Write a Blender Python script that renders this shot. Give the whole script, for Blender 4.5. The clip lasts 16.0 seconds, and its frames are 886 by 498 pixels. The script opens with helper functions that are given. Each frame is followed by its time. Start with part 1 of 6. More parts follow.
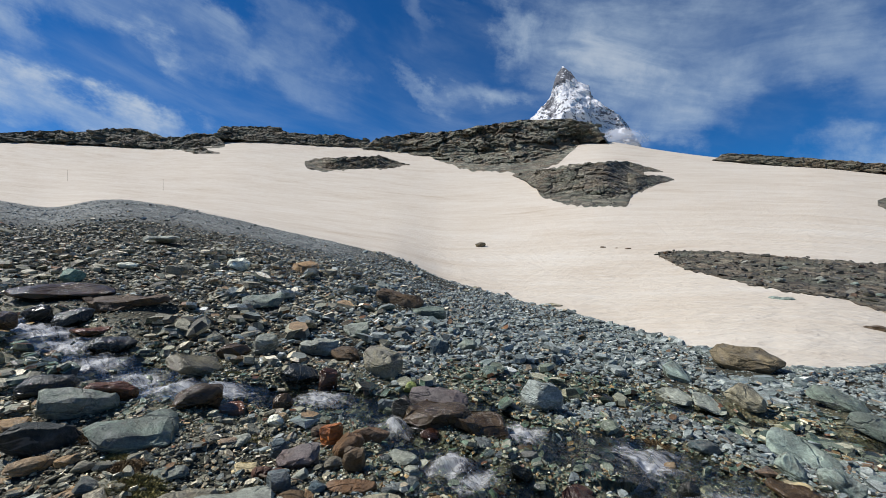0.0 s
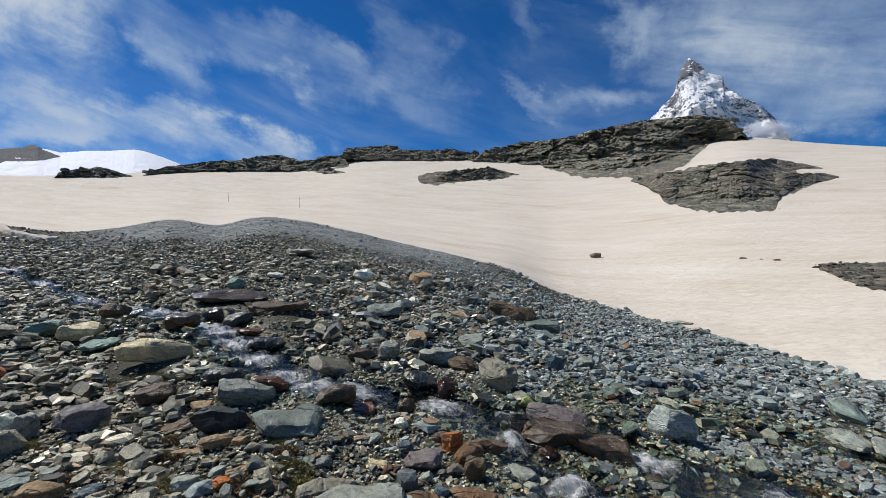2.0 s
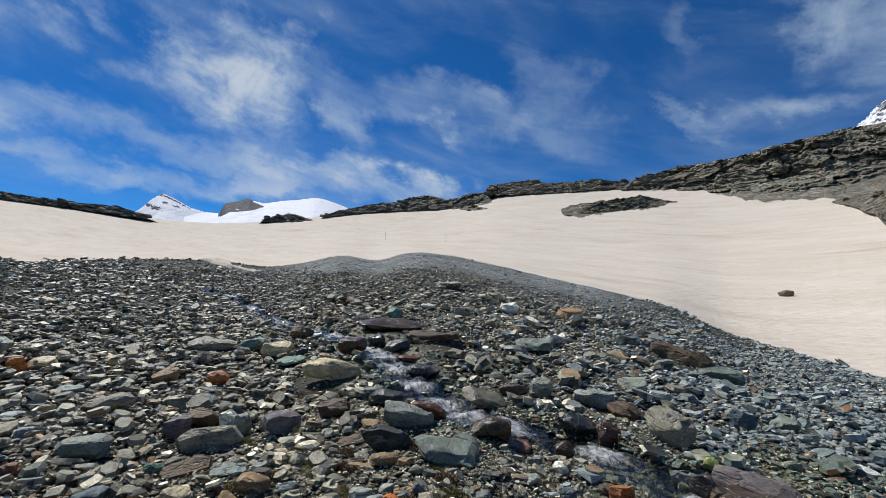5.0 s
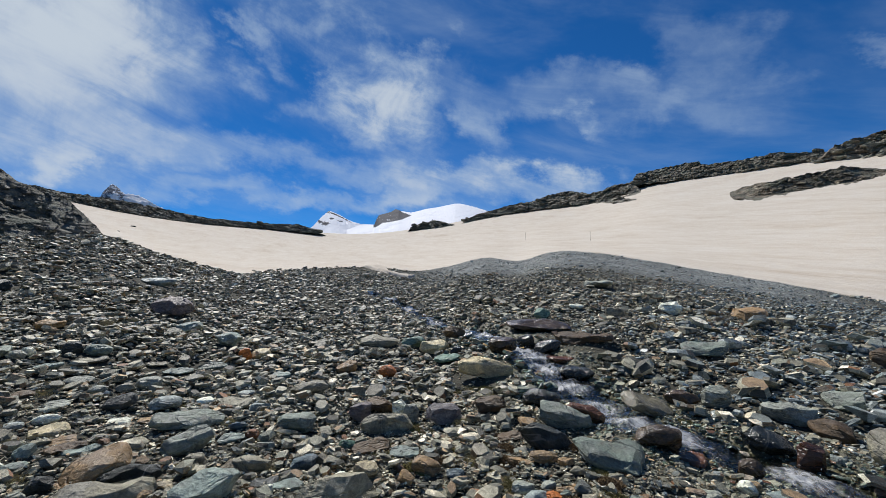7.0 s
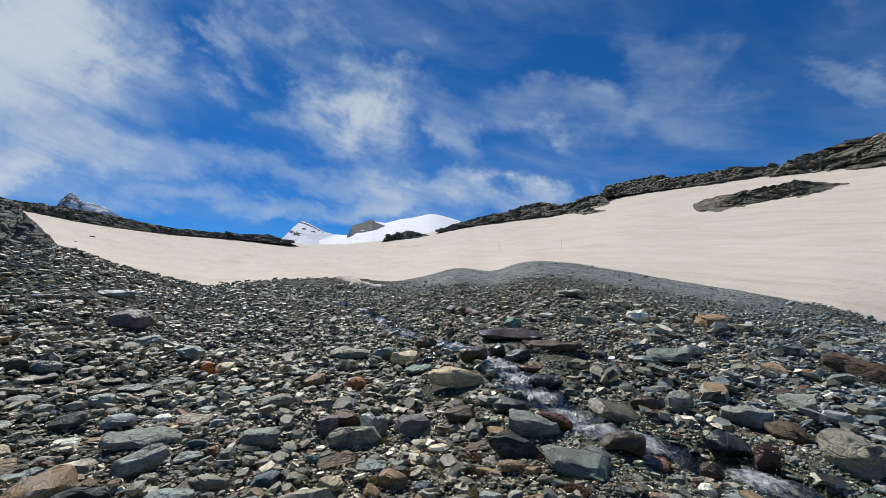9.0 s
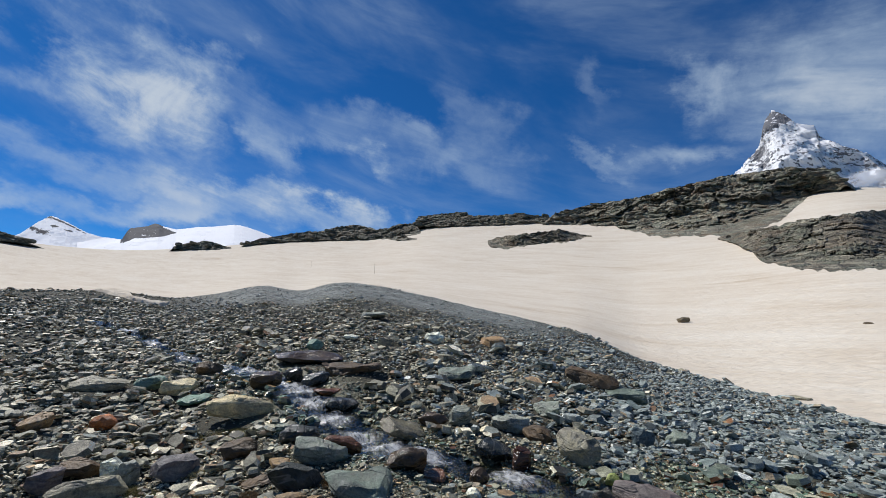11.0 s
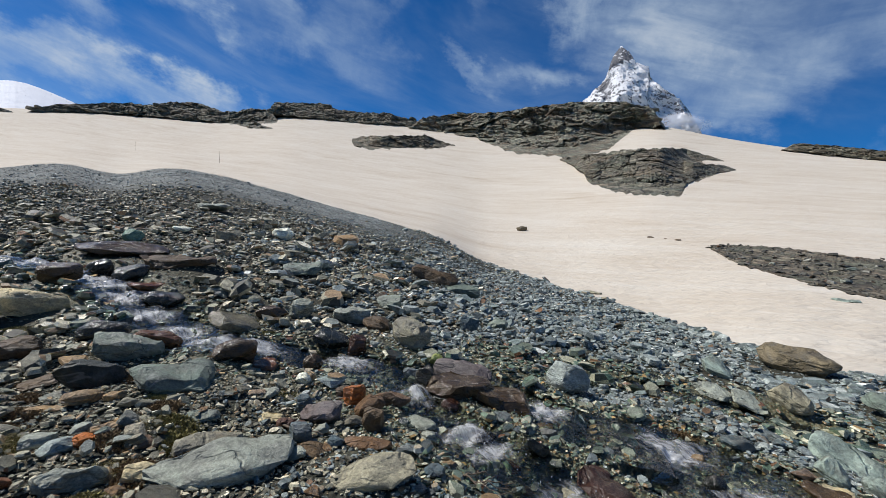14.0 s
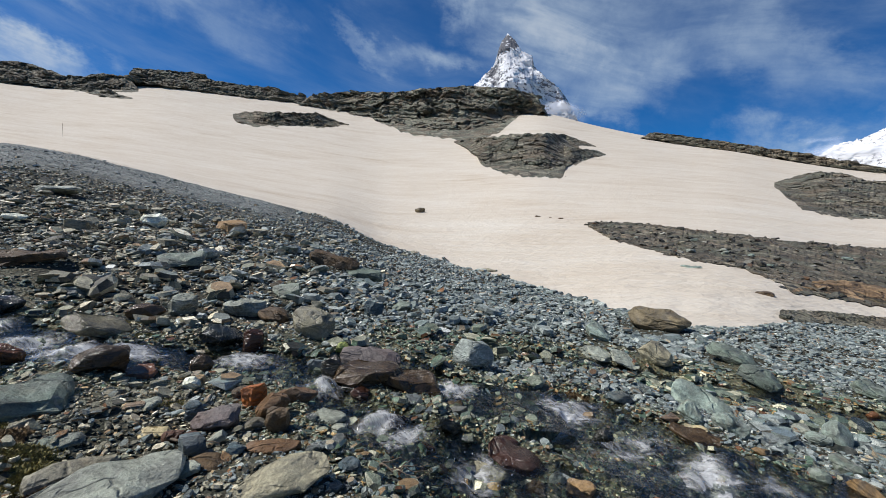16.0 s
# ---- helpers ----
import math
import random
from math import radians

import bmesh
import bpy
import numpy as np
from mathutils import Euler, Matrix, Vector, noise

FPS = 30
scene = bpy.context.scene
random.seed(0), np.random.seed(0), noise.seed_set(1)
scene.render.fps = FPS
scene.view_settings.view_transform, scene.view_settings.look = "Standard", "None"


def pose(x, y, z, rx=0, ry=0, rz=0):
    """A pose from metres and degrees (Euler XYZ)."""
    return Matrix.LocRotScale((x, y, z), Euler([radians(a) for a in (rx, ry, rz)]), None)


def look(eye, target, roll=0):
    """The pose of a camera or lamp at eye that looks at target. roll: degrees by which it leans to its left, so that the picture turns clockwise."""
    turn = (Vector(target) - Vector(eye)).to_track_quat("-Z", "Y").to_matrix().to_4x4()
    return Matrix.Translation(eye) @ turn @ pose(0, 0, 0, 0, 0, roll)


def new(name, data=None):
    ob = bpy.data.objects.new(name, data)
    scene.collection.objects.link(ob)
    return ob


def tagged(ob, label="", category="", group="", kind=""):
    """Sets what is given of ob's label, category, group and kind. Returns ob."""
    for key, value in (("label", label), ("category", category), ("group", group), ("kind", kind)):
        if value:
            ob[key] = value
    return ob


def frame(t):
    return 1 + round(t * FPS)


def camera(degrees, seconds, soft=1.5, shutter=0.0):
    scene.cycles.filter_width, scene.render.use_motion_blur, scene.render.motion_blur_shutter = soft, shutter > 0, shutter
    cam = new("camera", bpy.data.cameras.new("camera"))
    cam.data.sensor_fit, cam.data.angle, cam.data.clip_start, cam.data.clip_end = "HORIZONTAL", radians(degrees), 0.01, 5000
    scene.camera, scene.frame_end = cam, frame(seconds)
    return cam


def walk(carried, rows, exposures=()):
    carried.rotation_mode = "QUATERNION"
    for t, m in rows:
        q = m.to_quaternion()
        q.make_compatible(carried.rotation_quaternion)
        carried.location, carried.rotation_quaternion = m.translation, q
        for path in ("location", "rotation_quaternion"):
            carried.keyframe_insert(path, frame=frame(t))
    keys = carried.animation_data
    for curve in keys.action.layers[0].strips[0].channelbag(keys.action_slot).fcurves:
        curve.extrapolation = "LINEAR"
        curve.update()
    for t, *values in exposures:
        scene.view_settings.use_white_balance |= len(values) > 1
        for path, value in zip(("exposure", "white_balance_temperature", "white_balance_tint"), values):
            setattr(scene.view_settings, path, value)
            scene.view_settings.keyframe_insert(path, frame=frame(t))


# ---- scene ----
cam = camera(92.02, 16.0, soft=0.45)
PATH = [
    (0.0, pose(0.000, 0.000, 1.600, 90.00, -0.00, 0.00)),
    (0.5, pose(-0.015, -0.023, 1.608, 90.12, 0.04, 2.73)),
    (1.0, pose(-0.034, -0.053, 1.620, 90.31, 0.03, 6.90)),
    (1.5, pose(-0.047, -0.084, 1.632, 90.69, 0.07, 11.17)),
    (2.0, pose(-0.067, -0.108, 1.648, 91.37, -0.07, 14.52)),
    (2.5, pose(-0.091, -0.106, 1.652, 92.78, -0.44, 16.73)),
    (3.0, pose(-0.109, -0.097, 1.654, 93.94, -1.30, 19.08)),
    (3.5, pose(-0.134, -0.108, 1.656, 94.53, -1.87, 21.79)),
    (3.7, pose(-0.132, -0.106, 1.655, 94.79, -1.92, 22.68)),
    (5.8, pose(-0.223, -0.208, 1.605, 95.71, -0.55, 41.02)),
    (6.0, pose(-0.194, -0.224, 1.612, 95.60, -0.50, 42.70)),
    (6.5, pose(-0.173, -0.288, 1.622, 95.59, -0.23, 47.20)),
    (7.0, pose(-0.159, -0.306, 1.625, 95.68, -0.03, 52.17)),
    (7.5, pose(-0.162, -0.302, 1.622, 95.74, -0.20, 54.54)),
    (8.0, pose(-0.162, -0.287, 1.613, 95.79, -0.23, 55.12)),
    (8.2, pose(-0.165, -0.276, 1.608, 95.85, -0.15, 54.27)),
    (10.3, pose(-0.033, -0.192, 1.621, 99.54, 0.03, 33.90)),
    (10.5, pose(-0.032, -0.174, 1.611, 99.75, -0.36, 30.58)),
    (11.0, pose(-0.049, -0.148, 1.587, 99.95, -0.24, 23.94)),
    (11.5, pose(-0.043, -0.117, 1.572, 99.12, -0.56, 19.27)),
    (12.0, pose(-0.050, -0.092, 1.550, 95.44, -0.93, 16.07)),
    (12.5, pose(-0.029, -0.061, 1.543, 91.92, -1.49, 11.93)),
    (13.0, pose(0.001, -0.012, 1.533, 89.73, -2.08, 8.64)),
    (13.5, pose(0.052, 0.006, 1.525, 88.45, -2.43, 7.68)),
    (14.0, pose(0.108, 0.029, 1.508, 87.46, -2.83, 5.53)),
    (14.5, pose(0.098, 0.066, 1.512, 86.57, -2.63, 2.31)),
    (15.0, pose(0.060, 0.105, 1.516, 86.03, -1.99, -2.23)),
    (15.5, pose(0.033, 0.129, 1.518, 85.65, -1.74, -6.25)),
    (16.0, pose(0.043, 0.113, 1.513, 85.60, -1.83, -8.06)),
]
walk(cam, PATH)

EYE = 1.6

# ---- sky and sun ----
SUN_AZ, SUN_EL = 78.0, 50.0
sun_data = bpy.data.lights.new("sun", "SUN")
sun_data.energy, sun_data.angle, sun_data.color = 5.0, radians(0.6), (1.0, 0.968, 0.935)
sun = new("sun", sun_data)
sun.matrix_world = look((0, 0, 60), (
    math.sin(radians(SUN_AZ)) * math.cos(radians(SUN_EL)) * 50,
    -math.cos(radians(SUN_AZ)) * math.cos(radians(SUN_EL)) * 50,
    60 - math.sin(radians(SUN_EL)) * 50))
scene.view_settings.exposure = 0.0


class Nodes:
    """Small helper to wire node trees."""

    def __init__(self, tree):
        self.tree = tree
        tree.nodes.clear()

    def add(self, kind, **props):
        """A node; props are the values of its inputs."""
        node = self.tree.nodes.new(kind)
        for key, value in props.items():
            node.inputs[key].default_value = value
        return node

    def wire(self, a, b):
        self.tree.links.new(a, b)

    def put(self, socket, value):
        if isinstance(value, (int, float, tuple, list)):
            socket.default_value = value
        else:
            self.wire(value, socket)

    def math(self, op, a, b=0.0, clamp=False):
        node = self.add("ShaderNodeMath")
        node.operation, node.use_clamp = op, clamp
        self.put(node.inputs[0], a)
        self.put(node.inputs[1], b)
        return node.outputs[0]

    def vec(self, op, a, b=(0, 0, 0)):
        node = self.add("ShaderNodeVectorMath")
        node.operation = op
        self.put(node.inputs[0], a)
        self.put(node.inputs[1], b)
        return node.outputs["Value"] if op in ("DOT_PRODUCT", "LENGTH", "DISTANCE") else node.outputs[0]

    def mix(self, f, a, b, mode="MIX"):
        node = self.add("ShaderNodeMix")
        node.data_type, node.blend_type = "RGBA", mode
        self.put(node.inputs[0], f)
        self.put(node.inputs[6], a)
        self.put(node.inputs[7], b)
        return node.outputs[2]

    def noise(self, at, scale, detail=4.0, rough=0.55, warp=0.0):
        node = self.add("ShaderNodeTexNoise")
        self.put(node.inputs["Vector"], at)
        node.inputs["Scale"].default_value = scale
        node.inputs["Detail"].default_value = detail
        node.inputs["Roughness"].default_value = rough
        node.inputs["Distortion"].default_value = warp
        return node.outputs["Fac"]

    def span(self, v, a, b, c=0.0, d=1.0, smooth=True):
        node = self.add("ShaderNodeMapRange")
        node.interpolation_type = "SMOOTHSTEP" if smooth else "LINEAR"
        self.put(node.inputs["Value"], v)
        for key, value in zip(("From Min", "From Max", "To Min", "To Max"), (a, b, c, d)):
            node.inputs[key].default_value = value
        return node.outputs["Result"]

    def stretch(self, at, scale, turn=(0, 0, 0)):
        node = self.add("ShaderNodeMapping")
        self.put(node.inputs["Vector"], at)
        node.inputs["Scale"].default_value = scale
        node.inputs["Rotation"].default_value = [radians(a) for a in turn]
        return node.outputs["Vector"]

    def ramp(self, v, stops, mode="LINEAR"):
        node = self.add("ShaderNodeValToRGB")
        node.color_ramp.interpolation = mode
        el = node.color_ramp.elements
        while len(el) < len(stops):
            el.new(0.5)
        for e, (p, c) in zip(el, stops):
            e.position, e.color = p, (*c, 1.0)
        self.put(node.inputs[0], v)
        return node.outputs["Color"]

    def attribute(self, name):
        node = self.add("ShaderNodeAttribute")
        node.attribute_name = name
        return node.outputs

    def times(self, colour, factor):
        node = self.add("ShaderNodeVectorMath")
        node.operation = "SCALE"
        self.put(node.inputs[0], colour)
        self.put(node.inputs["Scale"], factor)
        return node.outputs[0]

    def bump(self, height, strength, distance, under=None):
        node = self.add("ShaderNodeBump")
        self.put(node.inputs["Height"], height)
        node.inputs["Strength"].default_value = strength
        node.inputs["Distance"].default_value = distance
        if under is not None:
            self.wire(under, node.inputs["Normal"])
        return node.outputs["Normal"]


VEILS = [(99, 25, 15, 11, -10, 0.95), (85, 15.4, 17, 2.2, -3, 0.62), (62, 11.8, 28, 1.5, -2, 0.62), (51, 14.6, 18, 1.7, 4, 0.7),
         (38, 24.6, 17, 3.0, 13, 0.42), (18, 25, 8, 3.5, 53, 0.25), (-21, 22, 8, 6, 40, 0.45), (2.8, 21.2, 5, 1.3, 38, 0.45),
         (25.6, 23.1, 8, 2, 20, 0.2), (39.5, 14.1, 8, 1.7, 8, 0.7), (-27, 24, 14, 6, 14, 0.5), (-28.5, 16, 8, 2.8, -15, 0.55),
         (-44, 18.5, 7, 4, 50, 0.42), (-6, 20.5, 6, 1.6, 0, 0.35)]
PUFFS = [(96, 28, 9, 7, -10, 0.7), (60.5, 24.5, 6.0, 4.4, 20, 1.25), (68.8, 24.7, 4, 1.8, -29, 0.5), (56.2, 30.3, 3, 1.6, -9, 0.45), (46, 21.5, 3.2, 2.0, 57, 0.45),
         (75.6, 30.4, 2.5, 1.5, 59, 0.45), (68.8, 33.5, 4, 3, 0, 0.45), (33, 20.2, 3.4, 1.1, 38, 0.42), (34.8, 22.2, 2, 1.5, 20, 0.42),
         (82, 27, 4, 2.5, 26, 0.5), (95.2, 11.8, 2.0, 1.9, -28, 0.75), (2.6, 29.1, 2.6, 1.4, 60, 0.12), (-9.5, 26.2, 3.5, 1.8, 35, 0.45),
         (-7.7, 19.1, 2, 1.4, -21, 0.35), (-46, 8.8, 4, 1.6, 10, 0.55), (-53, 9, 4, 1.8, 0, 0.6), (-24, 13.4, 4, 1.5, 0, 0.5)]


def make_world():
    world = bpy.data.worlds.new("alpine_sky")
    scene.world = world
    world.use_nodes = True
    n = Nodes(world.node_tree)
    sky = n.add("ShaderNodeTexSky")
    sky.sky_type, sky.sun_disc, sky.altitude = "NISHITA", False, 3000.0
    sky.sun_elevation, sky.sun_rotation = radians(SUN_EL), radians(-SUN_AZ)
    sky.air_density, sky.dust_density, sky.ozone_density = 1.0, 0.3, 3.0
    way = n.add("ShaderNodeTexCoord").outputs["Generated"]
    part = n.add("ShaderNodeSeparateXYZ")
    n.wire(way, part.inputs[0])
    flat = n.add("ShaderNodeCombineXYZ")
    n.wire(n.math("ARCTAN2", n.math("MULTIPLY", part.outputs["X"], -1.0), part.outputs["Y"]), flat.inputs[0])
    n.wire(n.math("ARCSINE", part.outputs["Z"]), flat.inputs[1])
    # torn cirrus fibres slanting down to the right, finer curds for the puffs
    line = n.stretch(flat.outputs[0], (1, 1, 1), (0, 0, -14))
    fibre = n.noise(n.stretch(line, (1.0, 4.2, 1)), 3.2, 8.0, 0.6, 0.55)
    broad = n.noise(n.stretch(line, (1.0, 2.6, 1)), 1.7, 6.0, 0.58, 0.4)
    curd = n.noise(way, 9.0, 9.0, 0.62, 0.35)
    # the banks are frayed by the wind
    shred = n.add("ShaderNodeTexNoise", Scale=5.0, Detail=6.0, Roughness=0.62)
    n.wire(n.stretch(line, (1.0, 1.5, 1)), shred.inputs["Vector"])
    frayed = n.vec("ADD", flat.outputs[0], n.vec("MULTIPLY", n.vec("SUBTRACT", shred.outputs["Color"], (0.5, 0.5, 0.5)), (0.36, 0.24, 0)))

    def bank(rows, wide):
        """The sum of soft oval banks: bearing, height angle, half-length, half-width, slope, amount."""
        total = 0.0
        for az, el, long, thick, slope, amount in rows:
            node = n.add("ShaderNodeMapping")
            node.vector_type = "TEXTURE"
            n.wire(frayed, node.inputs["Vector"])
            node.inputs["Location"].default_value = (radians(az), radians(el), 0)
            node.inputs["Rotation"].default_value = (0, 0, radians(slope))
            node.inputs["Scale"].default_value = (radians(long) * wide, radians(thick) * wide, 1)
            total = n.math("ADD", n.span(n.vec("LENGTH", node.outputs[0]), 0.05, 1.0, amount, 0.0), total)
        return total

    veils = bank(VEILS, 1.5)
    puffs = bank(PUFFS, 1.9)
    thin = n.math("MULTIPLY", n.math("MULTIPLY", veils, n.span(fibre, 0.3, 0.68, 0.45, 1.2)), n.span(curd, 0.32, 0.62, 0.6, 1.15))
    dense = n.math("MULTIPLY", puffs, n.span(n.math("ADD", n.math("MULTIPLY", curd, 0.7), n.math("MULTIPLY", fibre, 0.3)), 0.36, 0.62, 0.15, 1.35))
    loose = n.math("MULTIPLY", n.span(broad, 0.38, 0.70), n.span(fibre, 0.32, 0.7, 0.15, 0.6))
    cover = n.math("ADD", n.math("ADD", n.math("MULTIPLY", thin, 0.9), n.math("MULTIPLY", loose, 0.42)), n.math("MULTIPLY", dense, 0.95))
    # thicker clouds level off
    cover = n.math("MINIMUM", n.math("SUBTRACT", 1.0, n.math("POWER", 2.718, n.math("MULTIPLY", cover, -1.35))), 0.92)
    deep = n.mix(1.0, sky.outputs[0], (0.17, 0.79, 1.36, 1), "MULTIPLY")
    colour = n.mix(cover, deep, n.mix(n.span(cover, 0.4, 0.85), (6.7, 8.5, 10.5, 1), (8.8, 9.9, 11.0, 1)))
    back = n.add("ShaderNodeBackground", Strength=0.065)
    n.wire(colour, back.inputs["Color"])
    out = n.add("ShaderNodeOutputWorld")
    n.wire(back.outputs[0], out.inputs["Surface"])


make_world()


# ---- materials ----
def material(name):
    m = bpy.data.materials.new(name)
    m.use_nodes = True
    n = Nodes(m.node_tree)
    bsdf = n.add("ShaderNodeBsdfPrincipled")
    out = n.add("ShaderNodeOutputMaterial")
    n.wire(bsdf.outputs[0], out.inputs["Surface"])
    return m, n, bsdf


PALETTE = [(0.0, (0.135, 0.169, 0.151)), (0.14, (0.230, 0.257, 0.226)), (0.34, (0.074, 0.088, 0.085)),
           (0.46, (0.311, 0.317, 0.276)), (0.60, (0.189, 0.250, 0.207)), (0.70, (0.257, 0.196, 0.132)),
           (0.78, (0.459, 0.452, 0.389)), (0.86, (0.205, 0.125, 0.080)), (0.91, (0.155, 0.203, 0.220)),
           (0.95, (0.432, 0.331, 0.201)), (0.985, (0.702, 0.689, 0.603))]


def punch(c):
    """A stronger contrast between pale and dark stones, a touch warmer."""
    return tuple(1.86 * v ** 1.48 * k for v, k in zip(c, (0.985, 1.012, 0.965)))


def stone_material(name, source, wet=False, palette=PALETTE, scale=1.0, vein=0.0, dull_mix=0.5):
    """Schist and slate: one tone a stone, fine grain, rusty bloom and, when wet, a dark gloss."""
    m, n, bsdf = material(name)
    palette = [(p, punch(c)) for p, c in palette]
    at = n.add("ShaderNodeTexCoord").outputs["Object"]
    if source == "island":
        pick = n.add("ShaderNodeNewGeometry").outputs["Random Per Island"]
    else:
        pick = n.add("ShaderNodeObjectInfo").outputs["Random"]
    base = n.ramp(pick, palette, "CONSTANT" if source == "island" else "LINEAR")
    if source == "object":
        shift = n.add("ShaderNodeCombineXYZ")
        n.wire(n.math("MULTIPLY", pick, 40.0), shift.inputs[0])
        at = n.vec("ADD", at, shift.outputs[0])
    grain = n.noise(at, 75.0 * scale, 5.0, 0.68)
    bed = n.noise(n.stretch(at, (1, 1, 3.2)), 10.0 * scale, 7.0, 0.66, 1.2)
    blotch = n.noise(at, 6.0 * scale, 5.0, 0.62, 0.6)
    tone = n.math("ADD", n.math("MULTIPLY", grain, 0.45), n.math("ADD", n.math("MULTIPLY", blotch, 0.45), n.math("MULTIPLY", bed, 0.5)))
    fleck = n.span(n.noise(n.stretch(at, (1, 1, 2.5)), 170.0 * scale, 3.0, 0.7), 0.35, 0.68, 0.6 if source == "island" else 0.86, 1.38 if source == "island" else 1.16)
    if source == "object":
        patch = n.span(n.noise(at, 5.5 * scale, 6.0, 0.66, 0.9), 0.46, 0.6, 0.0, dull_mix)
        base = n.mix(patch, base, n.mix(pick, (0.095, 0.095, 0.085, 1), (0.24, 0.235, 0.21, 1)))
        stain = n.times(base, n.math("MULTIPLY", n.span(tone, 0.48, 0.92, 0.45, 1.55), fleck))
    else:
        stain = n.times(base, n.math("MULTIPLY", n.span(tone, 0.46, 0.94, 0.34, 1.62), fleck))
    bloom = n.span(n.noise(at, 4.0 * scale, 6.0, 0.7, 0.5), 0.56, 0.72, 0.0, 0.42)
    colour = n.mix(bloom, stain, (0.16, 0.095, 0.05, 1))
    if vein > 0:
        line = n.math("ABSOLUTE", n.math("SUBTRACT", n.noise(at, 2.6 * scale, 3.0, 0.5, 0.7), 0.5))
        colour = n.mix(n.span(line, 0.004, 0.012, vein, 0.0), colour, (0.5, 0.5, 0.47, 1))
    relief = tone
    if source == "object":
        split = n.math("ABSOLUTE", n.math("SUBTRACT", n.noise(n.stretch(at, (1, 1.6, 2.2), (12, 20, 30)), 3.4 * scale, 4.0, 0.5, 0.3), 0.5))
        colour = n.mix(n.span(split, 0.0, 0.010, 0.38, 0.0), colour, (0.03, 0.03, 0.026, 1))
        relief = n.math("ADD", tone, n.math("ADD", n.span(split, 0.0, 0.03, -0.35, 0.0), n.math("MULTIPLY", n.span(n.noise(n.stretch(at, (1, 1, 2.6), (12, 20, 0)), 3.0 * scale, 3.0, 0.5, 0.6), 0.47, 0.53), 0.22)))
    if wet:
        colour = n.mix(1.0, colour, (0.80, 0.77, 0.68, 1) if source == "island" else (0.58, 0.555, 0.49, 1), "MULTIPLY")
    bsdf.inputs["Roughness"].default_value = 0.25 if wet else 0.5
    bsdf.inputs["Specular IOR Level"].default_value = 0.5 if wet else 0.28
    n.wire(colour, bsdf.inputs["Base Color"])
    n.wire(n.bump(relief, 0.7 if wet else 1.0, 0.02 / scale), bsdf.inputs["Normal"])
    return m


def bedrock_material(name, tint=(1, 1, 1), rust=0.5, scale=1.0):
    """Foliated bedrock: thin dipping layers, dark cracks, lichen, rusty seams."""
    m, n, bsdf = material(name)
    at = n.add("ShaderNodeTexCoord").outputs["Object"]
    dip = n.stretch(at, (1, 1, 1), (0, -14, 0))
    big = n.noise(at, 0.10 * scale, 6.0, 0.62, 0.5)
    leaf = n.noise(n.stretch(dip, (0.35, 0.35, 2.4)), 0.8 * scale, 9.0, 0.68, 0.9)
    crack = n.math("ABSOLUTE", n.math("SUBTRACT", n.noise(n.stretch(dip, (0.5, 0.5, 1.6)), 0.55 * scale, 6.0, 0.6, 1.2), 0.5))
    small = n.noise(at, 3.5 * scale, 6.0, 0.72)
    tone = n.math("ADD", n.math("MULTIPLY", leaf, 0.62), n.math("MULTIPLY", small, 0.38))
    rock = n.ramp(tone, [(0.35, (0.11, 0.104, 0.082)), (0.44, (0.235, 0.208, 0.165)), (0.53, (0.335, 0.32, 0.262)), (0.64, (0.54, 0.525, 0.45))])
    slabs = n.stretch(n.stretch(dip, (0.55, 0.55, 1.5)), (1, 1, 1))
    warp = n.add("ShaderNodeTexNoise", Scale=0.9 * scale, Detail=4.0)
    n.wire(slabs, warp.inputs["Vector"])
    broken = n.vec("ADD", slabs, n.stretch(warp.outputs["Color"], (1.1, 1.1, 1.1)))
    cell = n.add("ShaderNodeTexVoronoi", Scale=0.75 * scale)
    edge = n.add("ShaderNodeTexVoronoi", Scale=0.75 * scale)
    edge.feature = "DISTANCE_TO_EDGE"
    n.wire(broken, cell.inputs["Vector"])
    n.wire(broken, edge.inputs["Vector"])
    lot = n.add("ShaderNodeSeparateColor")
    n.wire(cell.outputs["Color"], lot.inputs[0])
    rock = n.times(rock, n.span(lot.outputs[0], 0.0, 1.0, 0.5, 1.5))
    rock = n.mix(n.span(lot.outputs[1], 0.55, 0.85, 0.0, 0.65), rock, (0.19, 0.225, 0.18, 1))
    rock = n.mix(n.span(edge.outputs["Distance"], 0.0, 0.06, 0.65, 0.0), rock, (0.03, 0.028, 0.025, 1))
    rock = n.mix(1.0, rock, (*tint, 1), "MULTIPLY")
    warm = n.span(n.noise(at, 0.16 * scale, 5.0, 0.65, 0.8), 0.47, 0.62, 0.0, rust)
    rock = n.mix(warm, rock, (0.205, 0.145, 0.088, 1))
    green = n.span(big, 0.5, 0.66, 0.0, 0.5)
    rock = n.mix(green, rock, (0.20, 0.215, 0.15, 1))
    rock = n.mix(n.span(crack, 0.0, 0.025, 0.6, 0.0), rock, (0.02, 0.019, 0.018, 1))
    n.wire(rock, bsdf.inputs["Base Color"])
    bsdf.inputs["Roughness"].default_value = 0.88
    hollow = n.math("ADD", n.math("ADD", tone, n.math("MULTIPLY", lot.outputs[2], 0.35)), n.math("ADD", n.span(crack, 0.0, 0.05, -0.25, 0.0), n.span(edge.outputs["Distance"], 0.0, 0.12, -0.4, 0.0)))
    n.wire(n.bump(hollow, 1.0, 0.6 / scale), bsdf.inputs["Normal"])
    return m


